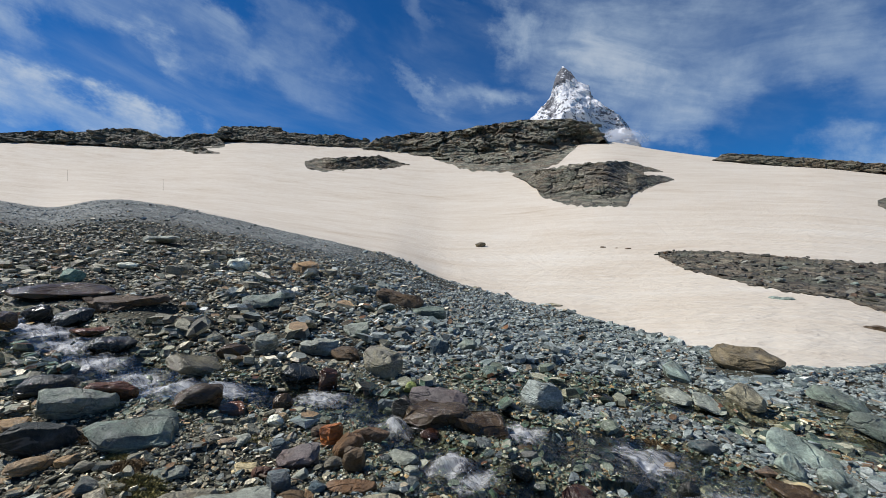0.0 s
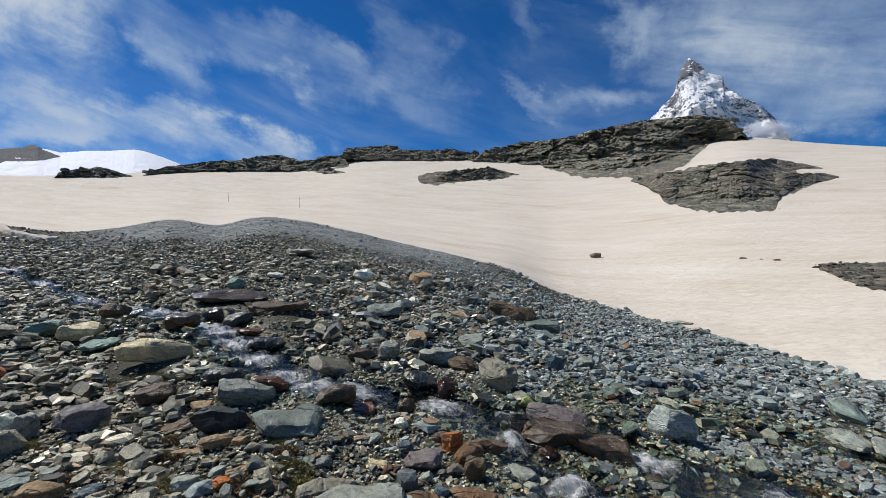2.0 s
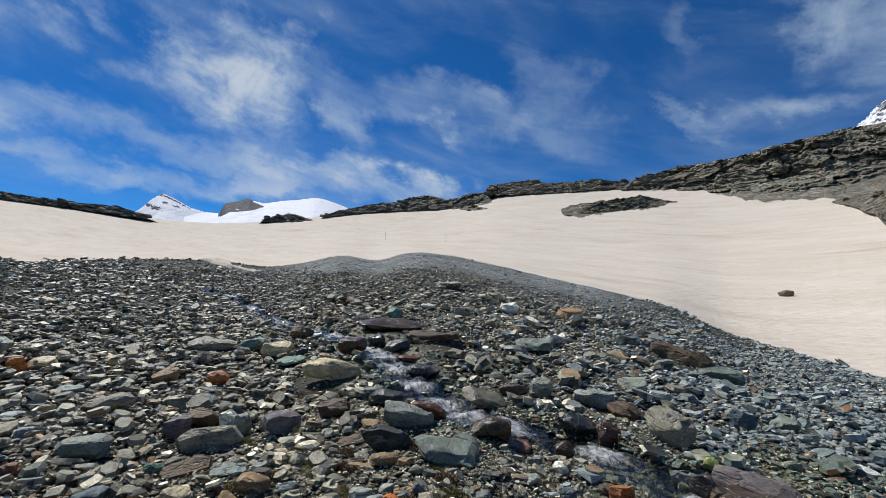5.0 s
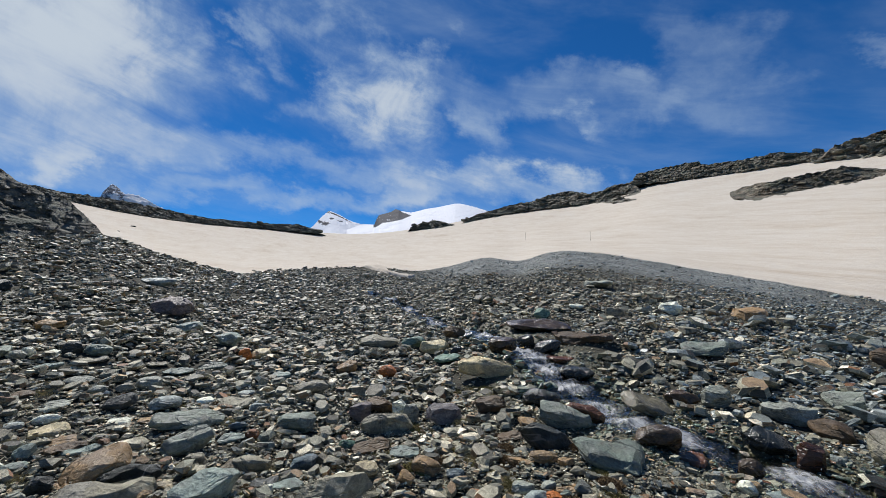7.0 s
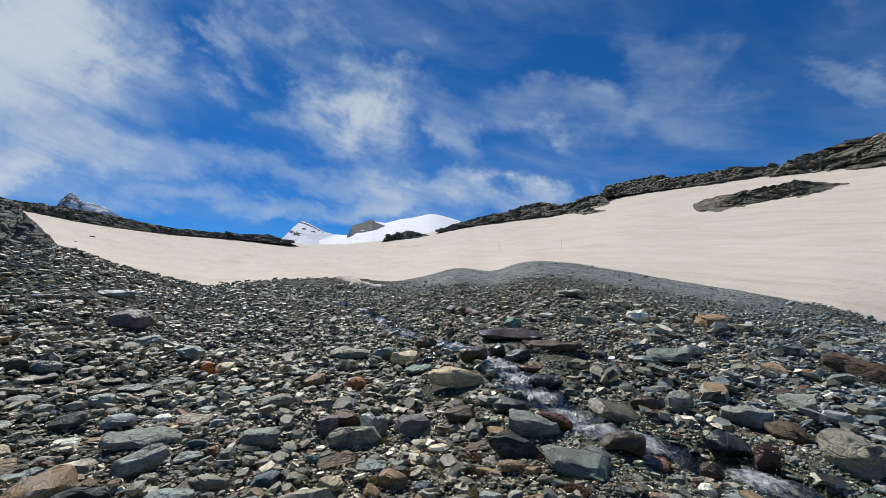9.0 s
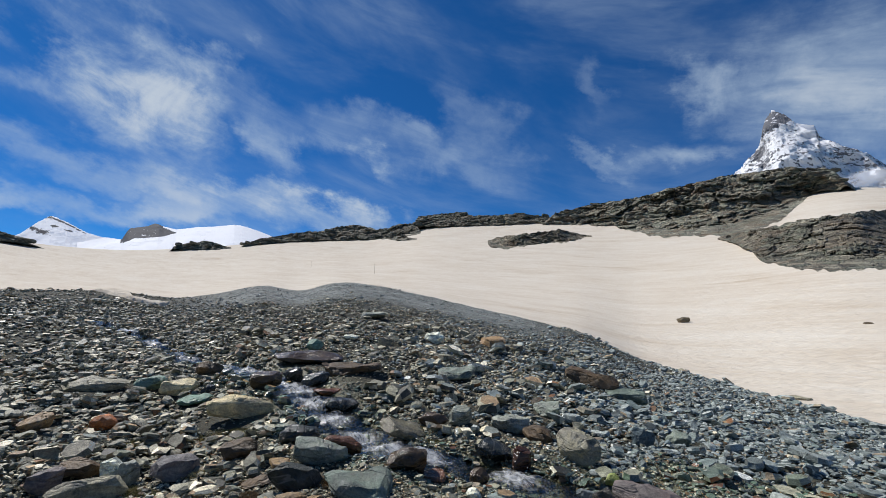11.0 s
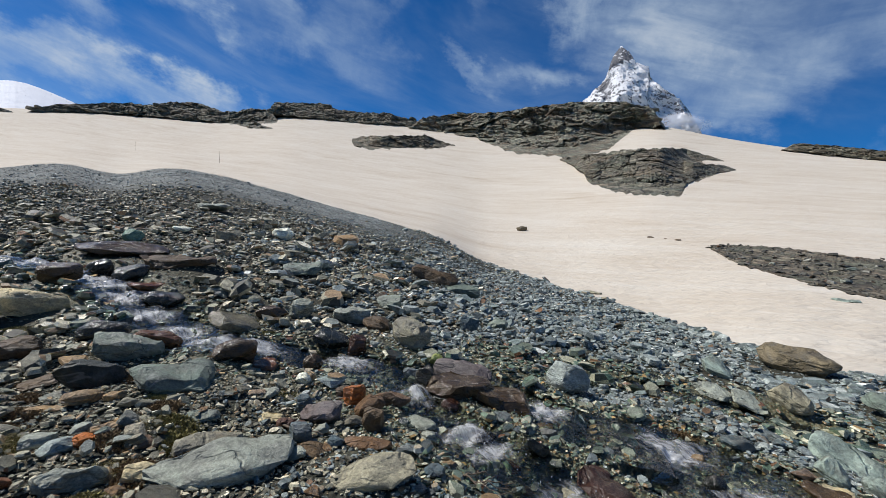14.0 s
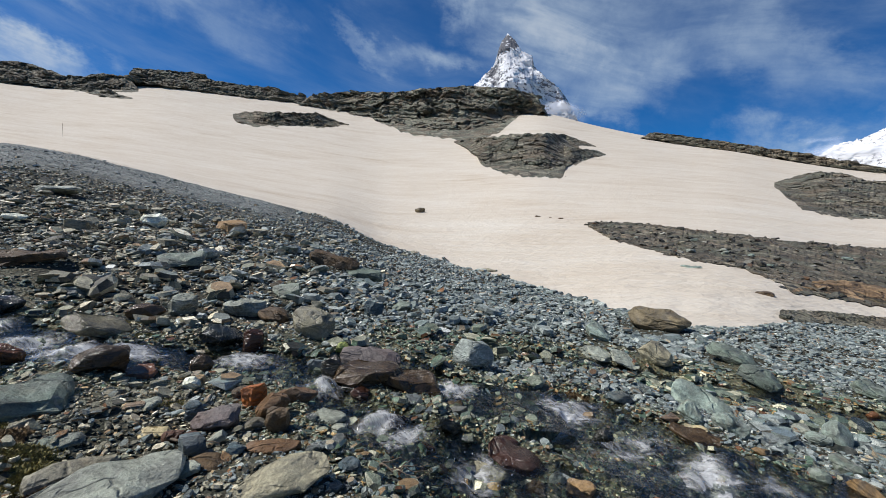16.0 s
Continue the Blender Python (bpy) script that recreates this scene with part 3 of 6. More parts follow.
def outcrop(name, top, bottom, label, mat, steep=0.6, rough=0.5, seed=1.0, cols=170, rows=46, hug=0.45, blocky=1.0):
    """A bedrock knoll: stations (bearing, height angle) of its foot and of its crest, a broken face between, a back that sinks in.
    hug: how far the face follows the snow slope rather than standing up from it."""
    a0, a1 = min(p[0] for p in top), max(p[0] for p in top)
    a = np.linspace(a0, a1, cols)
    tp, bt = sorted(top), sorted(bottom)
    et = np.interp(a, [p[0] for p in tp], [p[1] for p in tp])
    eb = np.interp(a, [p[0] for p in bt], [p[1] for p in bt])
    wob = np.array([noise.fractal(Vector((q * 1.1, seed * 3, 0)), 0.8, 2.1, 5) for q in a])
    gap = np.maximum(et - eb, 0.02)
    nick = np.array([noise.fractal(Vector((q * 1.7, 9.0, seed)), 0.8, 2.1, 4) for q in a])
    eb = eb + np.clip(wob * 0.2 + nick * 0.1, -0.45, 0.45) * np.minimum(gap, 1.0)
    et = np.maximum(et + (np.roll(wob, cols // 3) * 0.12 + np.roll(nick, 40) * 0.10) * np.minimum(gap, 1.0), eb + 0.02)
    rb = snow_distance(a, eb)
    k = np.exp(-0.5 * (np.arange(-cols, cols + 1) / (0.22 * cols)) ** 2)
    ends = np.concatenate([np.full(cols, rb[:6].mean()), rb, np.full(cols, rb[-6:].mean())])
    base = np.minimum(np.convolve(ends, k / k.sum(), "valid"), np.percentile(rb, 70))
    zbase = snow_height(a, base)
    v = np.linspace(0, 1, rows)[:, None]
    el = eb + (et - eb) * v
    tan = np.tan(np.radians(el))
    wall = (EYE - zbase + steep * base) / np.maximum(steep - tan, 0.08)
    slope = snow_distance(a, np.minimum(el, E_SKY(a) - 0.4))
    r = wall * (1 - hug) + np.maximum(slope, wall * 0.7) * hug
    for _ in range(6):
        r[:, 1:-1] = (r[:, :-2] + 2 * r[:, 1:-1] + r[:, 2:]) / 4
    if hug > 0:
        # towards both ends the face lies back on the snow
        edge = np.clip(np.minimum(a - a0, a1 - a) / (0.3 * (a1 - a0)), 0, 1)
        edge = edge * edge * (3 - 2 * edge)
        r = np.maximum(slope, r) * (1 - edge) + r * edge
    z = EYE + r * tan
    tall = np.maximum(z[-1] - z[0], 0.3)
    size = max(float(np.percentile(r[0] * np.radians(gap), 90)), 0.8)
    w = np.linspace(0.08, 1, 14)[:, None]
    back = np.maximum(size * 1.6, 2.0)
    r2 = r[-1] + back * w
    z2 = z[-1] - (size * 0.2 * w + (w ** 2.2) * (size * 1.1 + 1.0))
    foot_r = np.maximum(rb, r[0])[None] + 0.5
    foot_z = EYE + foot_r * tan[:1] - 0.6
    rr, zz = np.vstack([foot_r, r, r2]), np.vstack([foot_z, z, z2])
    aa = np.repeat(a[None], len(rr), 0)
    x, y = plan(aa, rr)
    across = aa * np.pi / 180 * float(rb.mean())
    deep = rr * 0.25
    lump = fold(across, deep, zz * 1.2, 0.75 / size, 7, seed + 7)
    fine = fold(across, deep, zz * 2, 7.0 / size, 4, seed + 3)
    warp = 0.5 * fold(across, deep, zz, 2.2 / size, 4, seed + 1)
    run, bed = across / size + warp, (zz + across * 0.2) / size + 0.4 * warp
    block, crack = facets(run * 1.6, bed * 3.6, seed)
    chip, split = facets(run * 4.5 + 7, bed * 10.0 + 3, seed + 1)
    shape = lump * 0.7 + (block * 0.75 + chip * 0.34 - crack * 0.3 - split * 0.10) * blocky + fine * 0.08
    taper = np.clip(np.minimum(aa - a0, a1 - aa) / (0.08 * (a1 - a0)), 0.1, 1) * np.clip(gap / gap.max() * 2.2, 0.2, 1)[None]
    push = shape * 0.72 * rough * size * taper
    push[0] = 0
    rr = rr - push
    rr[1:rows + 1] = np.minimum(rr[1:rows + 1], np.where(el < E_SKY(a) - 0.4, slope - 0.25 - np.clip(0.6 + shape[1:rows + 1], 0, 2.4) * 0.135 * size * np.clip(v * 6, 0, 1), 1e9))
    zz[1:rows + 1] = EYE + rr[1:rows + 1] * tan + push[1:rows + 1] * 0.05 * v ** 3
    zz[rows + 1:] = np.minimum(zz[rows + 1:] + push[rows + 1:] * 0.05, EYE + rr[rows + 1:] * tan[-1:])
    # both ends dip under the snow
    sink = 1 - np.clip(np.minimum(a - a0, a1 - a) / (0.06 * (a1 - a0)), 0, 1)
    cap = snow_height(aa, rr) - 0.35 + (1 - sink) * (tall + 0.7)
    zz = np.where((sink > 0)[None], np.minimum(zz, cap), zz)
    x, y = plan(aa, rr)
    ob = new(name, sheet_mesh(name, x, y, zz))
    ob.data.flip_normals()
    ob.data.set_sharp_from_angle(angle=radians(24))
    ob.data.materials.append(mat)
    OUTCROPS.append(ob)
    FACES.append(np.stack([x[2:rows + 4], y[2:rows + 4], zz[2:rows + 4]], -1).reshape(-1, 3))
    return tagged(ob, label, "rock outcrop", "bedrock outcrops")


FACES, OUTCROPS = [], []


outcrop("rock_outcrop", [(10.8, 14.0), (7.8, 14.6), (3.3, 15.2), (-1.2, 15.4), (-5.7, 16.1), (-10.9, 16.6), (-15.9, 16.3), (-18.7, 15.7), (-21.0, 14.8), (-21.3, 13.6)],
        [(10.8, 13.2), (6.3, 12.7), (1.8, 12.3), (-0.5, 11.3), (-3.5, 10.4), (-8.7, 10.1), (-10.9, 9.8), (-15.2, 10.9), (-16.5, 12.2), (-18.0, 13.3), (-21.3, 13.3)],
        "large grey-brown layered bedrock knoll on the snow crest", BEDROCK_RUSTY, steep=0.9, seed=2.0, cols=320, rows=90, hug=0.3, rough=0.46)
outcrop("rock_outcrop", [(-9.0, 9.7), (-10.5, 9.95), (-12.4, 10.2), (-17.3, 10.8), (-22.0, 10.85), (-23.6, 10.6), (-24.6, 10.1), (-25.4, 8.6)],
        [(-9.0, 9.65), (-10.5, 9.2), (-12.2, 8.1), (-13.1, 6.7), (-15.9, 5.8), (-18.7, 5.3), (-20.4, 5.4), (-22.9, 5.2), (-23.4, 5.5), (-23.8, 6.6), (-25.4, 7.6)],
        "broad grey bedrock slab with jagged end amid snow", BEDROCK, steep=0.8, seed=4.0, cols=260, rows=80, hug=0.3, rough=0.46)
outcrop("rock_outcrop", [(18.0, 11.0), (16.5, 11.5), (12.2, 11.9), (8.6, 12.2), (7.1, 11.8), (5.1, 11.2)],
        [(18.0, 10.7), (17.5, 10.1), (15.8, 9.8), (12.9, 10.3), (10.8, 10.5), (7.4, 10.5), (5.1, 11.1)],
        "long low dark bedrock hump in the snow", BEDROCK_BROWN, steep=1.4, seed=5.5, hug=0.1, rows=60)
outcrop("rock_outcrop", [(57.1, 8.35), (56.3, 8.7), (54.8, 9.3), (53.3, 9.6), (51.8, 9.2), (50.5, 8.92)], [(57.1, 8.3), (54, 8.4), (50.5, 8.9)],
        "small dark rounded bedrock hump on the snow crest", BEDROCK_DARK, seed=6.5, cols=80, rows=26)
outcrop("rock_outcrop", [(50.0, 9.2), (47.9, 10.2), (44.1, 11.2), (42.1, 11.6), (39.9, 11.9), (38.1, 12.5), (35.7, 12.9), (33.1, 12.4), (31.5, 12.6), (30.4, 13.2), (28.1, 13.3), (26.9, 12.6)],
        [(50.0, 9.1), (45.7, 10.0), (42, 10.5), (38.4, 10.8), (34.2, 11.0), (30.9, 11.2), (26.9, 12.0)],
        "long low bedrock ridge along the snow skyline", BEDROCK, seed=8.0, cols=240)
outcrop("rock_outcrop", [(28.6, 14.1), (25.0, 14.6), (21.9, 14.9), (19.9, 14.4), (16.5, 14.4), (13.3, 14.6), (11.5, 14.1), (9.3, 14.1)],
        [(28.6, 13.1), (25.7, 13.0), (21.9, 13.1), (19.2, 13.1), (13.6, 13.2), (9.3, 13.2)],
        "grey bedrock crest with a snow streak", BEDROCK, seed=9.0, cols=200)
outcrop("rock_outcrop", [(31.7, 11.3), (30.1, 11.6), (27.5, 11.3)], [(31.7, 11.2), (29.8, 10.9), (27.5, 11.2)],
        "thin flat rock strip lying in the snow", BEDROCK, seed=10.0, cols=60, rows=20)
outcrop("rock_outcrop", [(-31.9, 10.4), (-33.7, 10.6), (-36.7, 10.0), (-40.6, 9.2), (-44.2, 8.3), (-47.5, 7.5), (-50.9, 6.5), (-54, 5.6), (-60, 5.2)],
        [(-31.9, 10.1), (-36.2, 9.2), (-41.7, 8.1), (-46.6, 6.9), (-50.1, 6.0), (-54, 5.1), (-60, 4.6)],
        "olive-brown stony ridge on the snow skyline", BEDROCK_BROWN, seed=11.0, cols=220)
outcrop("rock_outcrop", [(-45.3, 4.5), (-46.8, 5.1), (-48.9, 5.6), (-51.0, 5.3), (-52.2, 4.6), (-53.7, 4.5), (-60, 4.2)],
        [(-45.3, 4.3), (-46.5, 3.1), (-47.9, 1.8), (-49.3, 1.4), (-51.8, 0.9), (-54, 1.0), (-60, 1.2)],
        "greenish grey bedrock knoll with a rusty vein", BEDROCK, steep=0.8, seed=12.0, rows=70, hug=0.4)
outcrop("rock_outcrop", [(-26.0, -0.3), (-30.0, -0.2), (-32.6, -0.2), (-36.8, -0.6), (-43.4, -1.2), (-47.3, -1.6), (-54.2, -1.8), (-62, -2.0)],
        [(-26.0, -0.4), (-29.5, -2.3), (-34.0, -3.4), (-38.8, -4.4), (-43.1, -4.8), (-46.7, -6.1), (-47.7, -7.0), (-50.7, -7.0), (-53.2, -7.3), (-62, -7.3)],
        "dark bare moraine bank with rubble amid snow", BANK, steep=0.3, rough=0.12, seed=13.0, cols=260, rows=60, hug=0.8)
outcrop("rock_outcrop", [(112, 17), (105, 14.8), (102, 13.1), (99.8, 11.6), (98, 10.3), (95.6, 9.4), (94.5, 9.2), (93.2, 7.8), (91.3, 5.7), (90.5, 5.0), (88.0, 4.2)],
        [(112, 4.6), (100.7, 4.9), (96.8, 5.0), (93, 4.6), (91.0, 4.3), (88.0, 3.9)],
        "steep dark bedrock bluff above the moraine", BEDROCK_DARK, steep=1.0, rough=0.27, seed=14.0, cols=260, rows=100, hug=0.0, blocky=0.4)
outcrop("rock_outcrop", [(98, 10.4), (94.2, 9.9), (90.6, 9.8), (86.3, 9.3), (81.6, 8.6), (75.2, 8.4), (71.1, 8.5), (69, 7.9), (67.0, 7.3)],
        [(98, 9.2), (94.2, 9.1), (90.0, 8.5), (81.6, 7.9), (75.2, 7.8), (67.0, 7.25)],
        "long dark low ridge behind the snow saddle", BEDROCK_DARK, seed=15.0, cols=220)


outcrop("rock_outcrop", [(-47.3, -6.9), (-49.0, -5.9), (-49.8, -5.4), (-51.9, -5.2), (-54.5, -5.5), (-60, -5.5)], [(-47.3, -7.0), (-49, -6.6), (-52, -6.8), (-54.6, -7.3), (-60, -7.9)],
        "orange-brown bedrock slab at the foot of the bank", BEDROCK_OCHRE, steep=0.6, rough=0.2, seed=17.0, cols=120, rows=40, hug=0.3)
outcrop("rock_outcrop", [(-46.4, -9.2), (-46.9, -8.9), (-50.1, -8.5), (-53.7, -8.3), (-60, -8.2)], [(-46.4, -9.4), (-47.6, -10.0), (-51, -9.6), (-54, -9.5), (-60, -9.3)],
        "low dark greenish rock shelf at the snow edge", BANK, steep=0.4, rough=0.2, seed=19.0, cols=120, rows=30, hug=0.3)


# the slab's two prongs lie out on the snow
for top, bottom, seed in (([(-22.6, 10.7), (-23.6, 10.55), (-25.4, 9.95), (-26.4, 9.5), (-27.3, 9.15)], [(-22.6, 9.0), (-24.2, 9.15), (-25.4, 9.3), (-27.3, 9.1)], 21.0),
                          ([(-22.6, 9.4), (-24.4, 9.0), (-26.0, 8.85), (-27.4, 8.6), (-28.5, 8.15)], [(-22.6, 6.0), (-24.0, 6.7), (-25.4, 7.2), (-26.9, 7.85), (-28.5, 8.1)], 23.0)):
    ledge = outcrop("ledge", top, bottom, "flat prong of the bedrock slab", BEDROCK, steep=0.8, rough=0.4, seed=seed, cols=90, rows=30, hug=0.3)
    del ledge["category"], ledge["group"]
    ledge.parent = OUTCROPS[1]
    OUTCROPS.pop()
    FACES.pop()


# ---- far peaks ----
def peak_material(name, dark, pale, relief=0.6, white=0.80):
    """Snow over dark rock; how bare the rock is comes with the mesh."""
    m, n, bsdf = material(name)
    at = n.add("ShaderNodeTexCoord").outputs["Object"]
    bare = n.attribute("bare")["Fac"]
    grain = n.noise(at, 0.06, 8.0, 0.7)
    rock = n.mix(grain, (*dark, 1), (*pale, 1))
    patch = n.span(n.math("ADD", bare, n.math("MULTIPLY", n.math("SUBTRACT", grain, 0.5), 0.8)), 0.44, 0.56)
    n.wire(n.mix(patch, (white, white * 1.01, white * 1.03, 1), rock), bsdf.inputs["Base Color"])
    bsdf.inputs["Roughness"].default_value = 0.8
    bsdf.inputs["Specular IOR Level"].default_value = 0.1
    n.wire(n.bump(grain, relief, 12.0), bsdf.inputs["Normal"])
    return m


SMOOTH_PEAK = peak_material("smooth_snow_peak", (0.012, 0.016, 0.026), (0.048, 0.056, 0.074), 0.25, 0.86)
PEAK = peak_material("snowy_peak", (0.065, 0.07, 0.085), (0.20, 0.20, 0.21), 0.6, 0.72)


def peak(name, crest, foot, far, label, bare, slope=1.1, rough=0.05, seed=1.0, cols=200, rows=110, speck=0.35, ragged=0.16, mat=None):
    """A far mountain: stations of its crest (bearing, height angle), a face of ribs and gullies, and a far side."""
    c = sorted(crest)
    a = np.linspace(c[0][0], c[-1][0], cols)
    et = np.interp(a, [p[0] for p in c], [p[1] for p in c])
    jag = np.array([noise.fractal(Vector((q * 4.5, seed, 0)), 0.8, 2.2, 5) for q in a])
    et = et + jag * ragged
    zt = EYE + far * np.tan(np.radians(et))
    zf = EYE + far * 0.8 * math.tan(radians(foot))
    k = np.exp(-0.5 * (np.arange(-cols, cols + 1) / (0.14 * cols)) ** 2)
    hull = np.convolve(np.concatenate([np.full(cols, zt[0]), zt, np.full(cols, zt[-1])]), k / k.sum(), "valid")
    hull = hull + (zt.max() - hull.max())
    v = np.linspace(0, 1, rows)[:, None]
    z = zt * (1 - v) + np.minimum(zf, zt - 20) * v
    r = far - (hull - z) / slope
    w = np.linspace(0.1, 1, 10)[:, None]
    z = np.vstack([(zt - (zt - zf) * w)[::-1], z])
    r = np.vstack([(far - (hull - zt) / slope + (zt - zf) * w / 1.2)[::-1], r])
    z = EYE + (z - EYE) * np.minimum(r[10], far) / far
    aa = np.repeat(a[None], len(z), 0)
    x, y = plan(aa, r)
    tall = float(zt.max() - zf)
    rib = 1 - np.abs(fold(x + 0.5 * z, y, z * 0.9, 2.6 / tall, 7, seed)) * 1.6
    lump = fold(x, y, z, 1.6 / tall, 5, seed + 4)
    r = r - (rib * 0.6 + lump * 0.7) * rough * tall * np.clip((zt.max() - z) / tall * 3, 0.05, 1)
    x, y = plan(aa, r)
    level = (z - zf) / tall
    mottle = 0.5 * fold(x + 0.4 * z, y * 0.3, z * 1.5, 34.0 / tall, 4, seed + 9) + 0.6 * fold(x + 0.4 * z, y * 0.3, z * 1.3, 90.0 / tall, 4, seed + 2)
    value = bare(aa, np.degrees(np.arctan2(z - EYE, r)), level) + mottle * speck
    ob = new(name, sheet_mesh(name, x, y, z))
    at = ob.data.attributes.new("bare", "FLOAT", "POINT")
    at.data.foreach_set("value", np.clip(value, 0, 1).ravel().astype(np.float32))
    ob.data.materials.append(mat or PEAK)
    return tagged(ob, label, "mountain", "far peaks")


def bump_at(az, el, a, e, wa, we):
    return np.exp(-((az - a) / wa) ** 2 - ((el - e) / we) ** 2)


def above(az, el, line, soft=0.12):
    """1 over a line of (bearing, height angle) stations, 0 under it."""
    p = sorted(line)
    return np.clip(0.5 + (el - np.interp(az, [q[0] for q in p], [q[1] for q in p], left=99, right=99)) / soft, 0, 1)


peak("mountain", [(-8.0, 12.0), (-10.5, 15.2), (-11.6, 16.6), (-13.1, 17.9), (-14.1, 18.9), (-14.5, 20.2), (-14.8, 21.4), (-15.6, 22.45), (-16.7, 21.5), (-17.5, 20.5), (-18.9, 19.9), (-19.1, 18.6), (-20.7, 17.0),
                  (-22.5, 15.8), (-23.3, 14.8), (-24.8, 12.2), (-27, 9.0)], 8.0, 3400, "steep horn-shaped snowy rock peak with a dark bare summit",
     lambda a, e, l: 0.345 + 0.36 * above(a, e, [(-14.0, 19.9), (-14.8, 20.3), (-15.8, 20.5), (-17.3, 21.0), (-18.3, 21.6)], 0.5) + 0.3 * bump_at(a, e, -14.0, 18.0, 1.1, 1.7)
     + 0.16 * bump_at(a, e, -23.2, 14.4, 1.1, 1.3) + 0.22 * bump_at(a, e, -20.8, 16.6, 1.0, 0.6) - 0.5 * bump_at(a, e, -16.0, 22.35, 0.7, 0.16) - 0.3 * bump_at(a, e, -18.4, 19.3, 0.8, 0.9),
     slope=1.3, rough=0.11, seed=3.0, cols=300, rows=180, speck=0.62)
peak("mountain", [(71.0, 7.0), (70.0, 7.8), (69.3, 8.3), (68.2, 9.6), (67.3, 10.45), (66.1, 10.0), (64.4, 9.15), (63.2, 8.85), (61.3, 8.8), (60.0, 8.6)], 5.0, 3600, "pointed snow peak with a dark rocky ridge",
     lambda a, e, l: -0.1 + 0.9 * above(a, e, [(67.7, 10.1), (67.2, 10.1), (66.1, 9.75), (64.4, 8.95)]) * (1 - above(a, e, [(67.7, 10.9), (67.2, 10.35), (66.1, 9.93), (64.4, 9.06)]))
     + 0.95 * bump_at(a, e, 67.7, 8.75, 0.75, 0.3) + 0.8 * bump_at(a, e, 68.5, 9.05, 0.35, 0.22) + 0.85 * bump_at(a, e, 66.9, 9.45, 0.5, 0.16) + 0.8 * bump_at(a, e, 65.7, 9.1, 0.5, 0.13),
     slope=0.6, rough=0.03, seed=6.0, cols=180, rows=110, speck=0.9, ragged=0.06, mat=SMOOTH_PEAK)
peak("mountain", [(65.0, 8.0), (63.2, 8.7), (61.4, 8.85), (61.1, 9.6), (60.8, 10.1), (59.2, 10.55), (58.6, 11.1), (57.9, 10.7), (56.5, 10.5), (54.5, 11.0), (52.6, 11.3), (51.4, 11.55), (50.6, 11.72), (49.8, 11.72), (48.8, 11.5), (47.7, 11.2), (46.5, 10.8), (44.4, 10.0), (43, 9)], 5.0, 3200,
     "broad white snow dome with a dark rock shoulder",
     lambda a, e, l: -0.1 + 1.1 * above(a, e, [(61.5, 8.4), (61.1, 8.55), (60.3, 9.05), (57.9, 9.5), (56.5, 10.1)]) * (1 - above(a, e, [(61.5, 13), (58.0, 13), (57.8, 10.6), (56.5, 10.15)]))
     + 0.6 * bump_at(a, e, 50.4, 11.8, 0.5, 0.15) - 0.5 * bump_at(a, e, 59.4, 9.5, 0.5, 0.1), slope=0.42, rough=0.03, seed=8.0, cols=300, rows=120, speck=0.95, ragged=0.03, mat=SMOOTH_PEAK)
peak("mountain", [(93, 8.5), (91.4, 9.8), (91.0, 10.7), (90.5, 11.35), (89.9, 11.0), (89.4, 10.4), (88.8, 10.5), (87.8, 10.3), (86.4, 9.5), (85.2, 9.0), (83, 7.5)], 5.0, 4000, "distant rocky peak with a snow flank",
     lambda a, e, l: 0.1 + 0.5 * np.clip((a - 89.0) / 0.5, 0, 1) - 0.4 * bump_at(a, e, 90.2, 10.0, 0.35, 0.4), slope=1.1, rough=0.08, seed=11.0, cols=160, rows=90, speck=0.6)
peak("mountain", [(-47, 5.5), (-48.8, 7.1), (-50.0, 8.1), (-51.6, 8.4), (-53.3, 9.3), (-56, 11.0), (-60, 9.5), (-66, 6)], 3.0, 4200, "distant snow-covered mountain half in cloud",
     lambda a, e, l: 0.34 + 0 * a, slope=1.0, rough=0.1, seed=13.0, cols=180, rows=110, speck=0.6)


def cloud_bank(az, el, half_az, half_el, far, seed, label):
    """A thin bank of mist before a peak: a bulged veil that thins to nothing at its rim."""
    m, n, bsdf = material("mist")
    thick = n.attribute("thick")["Fac"]
    bsdf.inputs["Base Color"].default_value = (0.86, 0.88, 0.92, 1)
    bsdf.inputs["Roughness"].default_value = 1.0
    bsdf.inputs["Subsurface Weight"].default_value = 0.0
    n.wire(thick, bsdf.inputs["Alpha"])
    u, v = np.meshgrid(np.linspace(-1, 1, 70), np.linspace(-1, 1, 46))
    a, e = az + u * half_az, el + v * half_el
    r = far + 150 * (u ** 2 + v ** 2)
    x, y = plan(a, r)
    z = EYE + r * np.tan(np.radians(e))
    puff = fold(x, y, z, 0.006, 6, seed)
    body = np.clip(1 - np.sqrt(u ** 2 + v ** 2), 0, 1)
    body = np.clip(body * 0.8 + puff * 0.45 - 0.12, 0, 0.38) * np.clip((1 - np.maximum(abs(u), abs(v))) * 4, 0, 1)
    ob = new("cloud", sheet_mesh("cloud", x, y, z))
    at = ob.data.attributes.new("thick", "FLOAT", "POINT")
    at.data.foreach_set("value", body.ravel().astype(np.float32))
    ob.data.materials.append(m)
    return tagged(ob, label, "cloud", kind="structure")


cloud_bank(-22.5, 13.2, 4.6, 1.9, 2700, 2.0, "thin white mist drifting across the peak")
cloud_bank(-52.0, 7.4, 5.0, 1.6, 3000, 5.0, "white mist hiding the foot of the mountain")

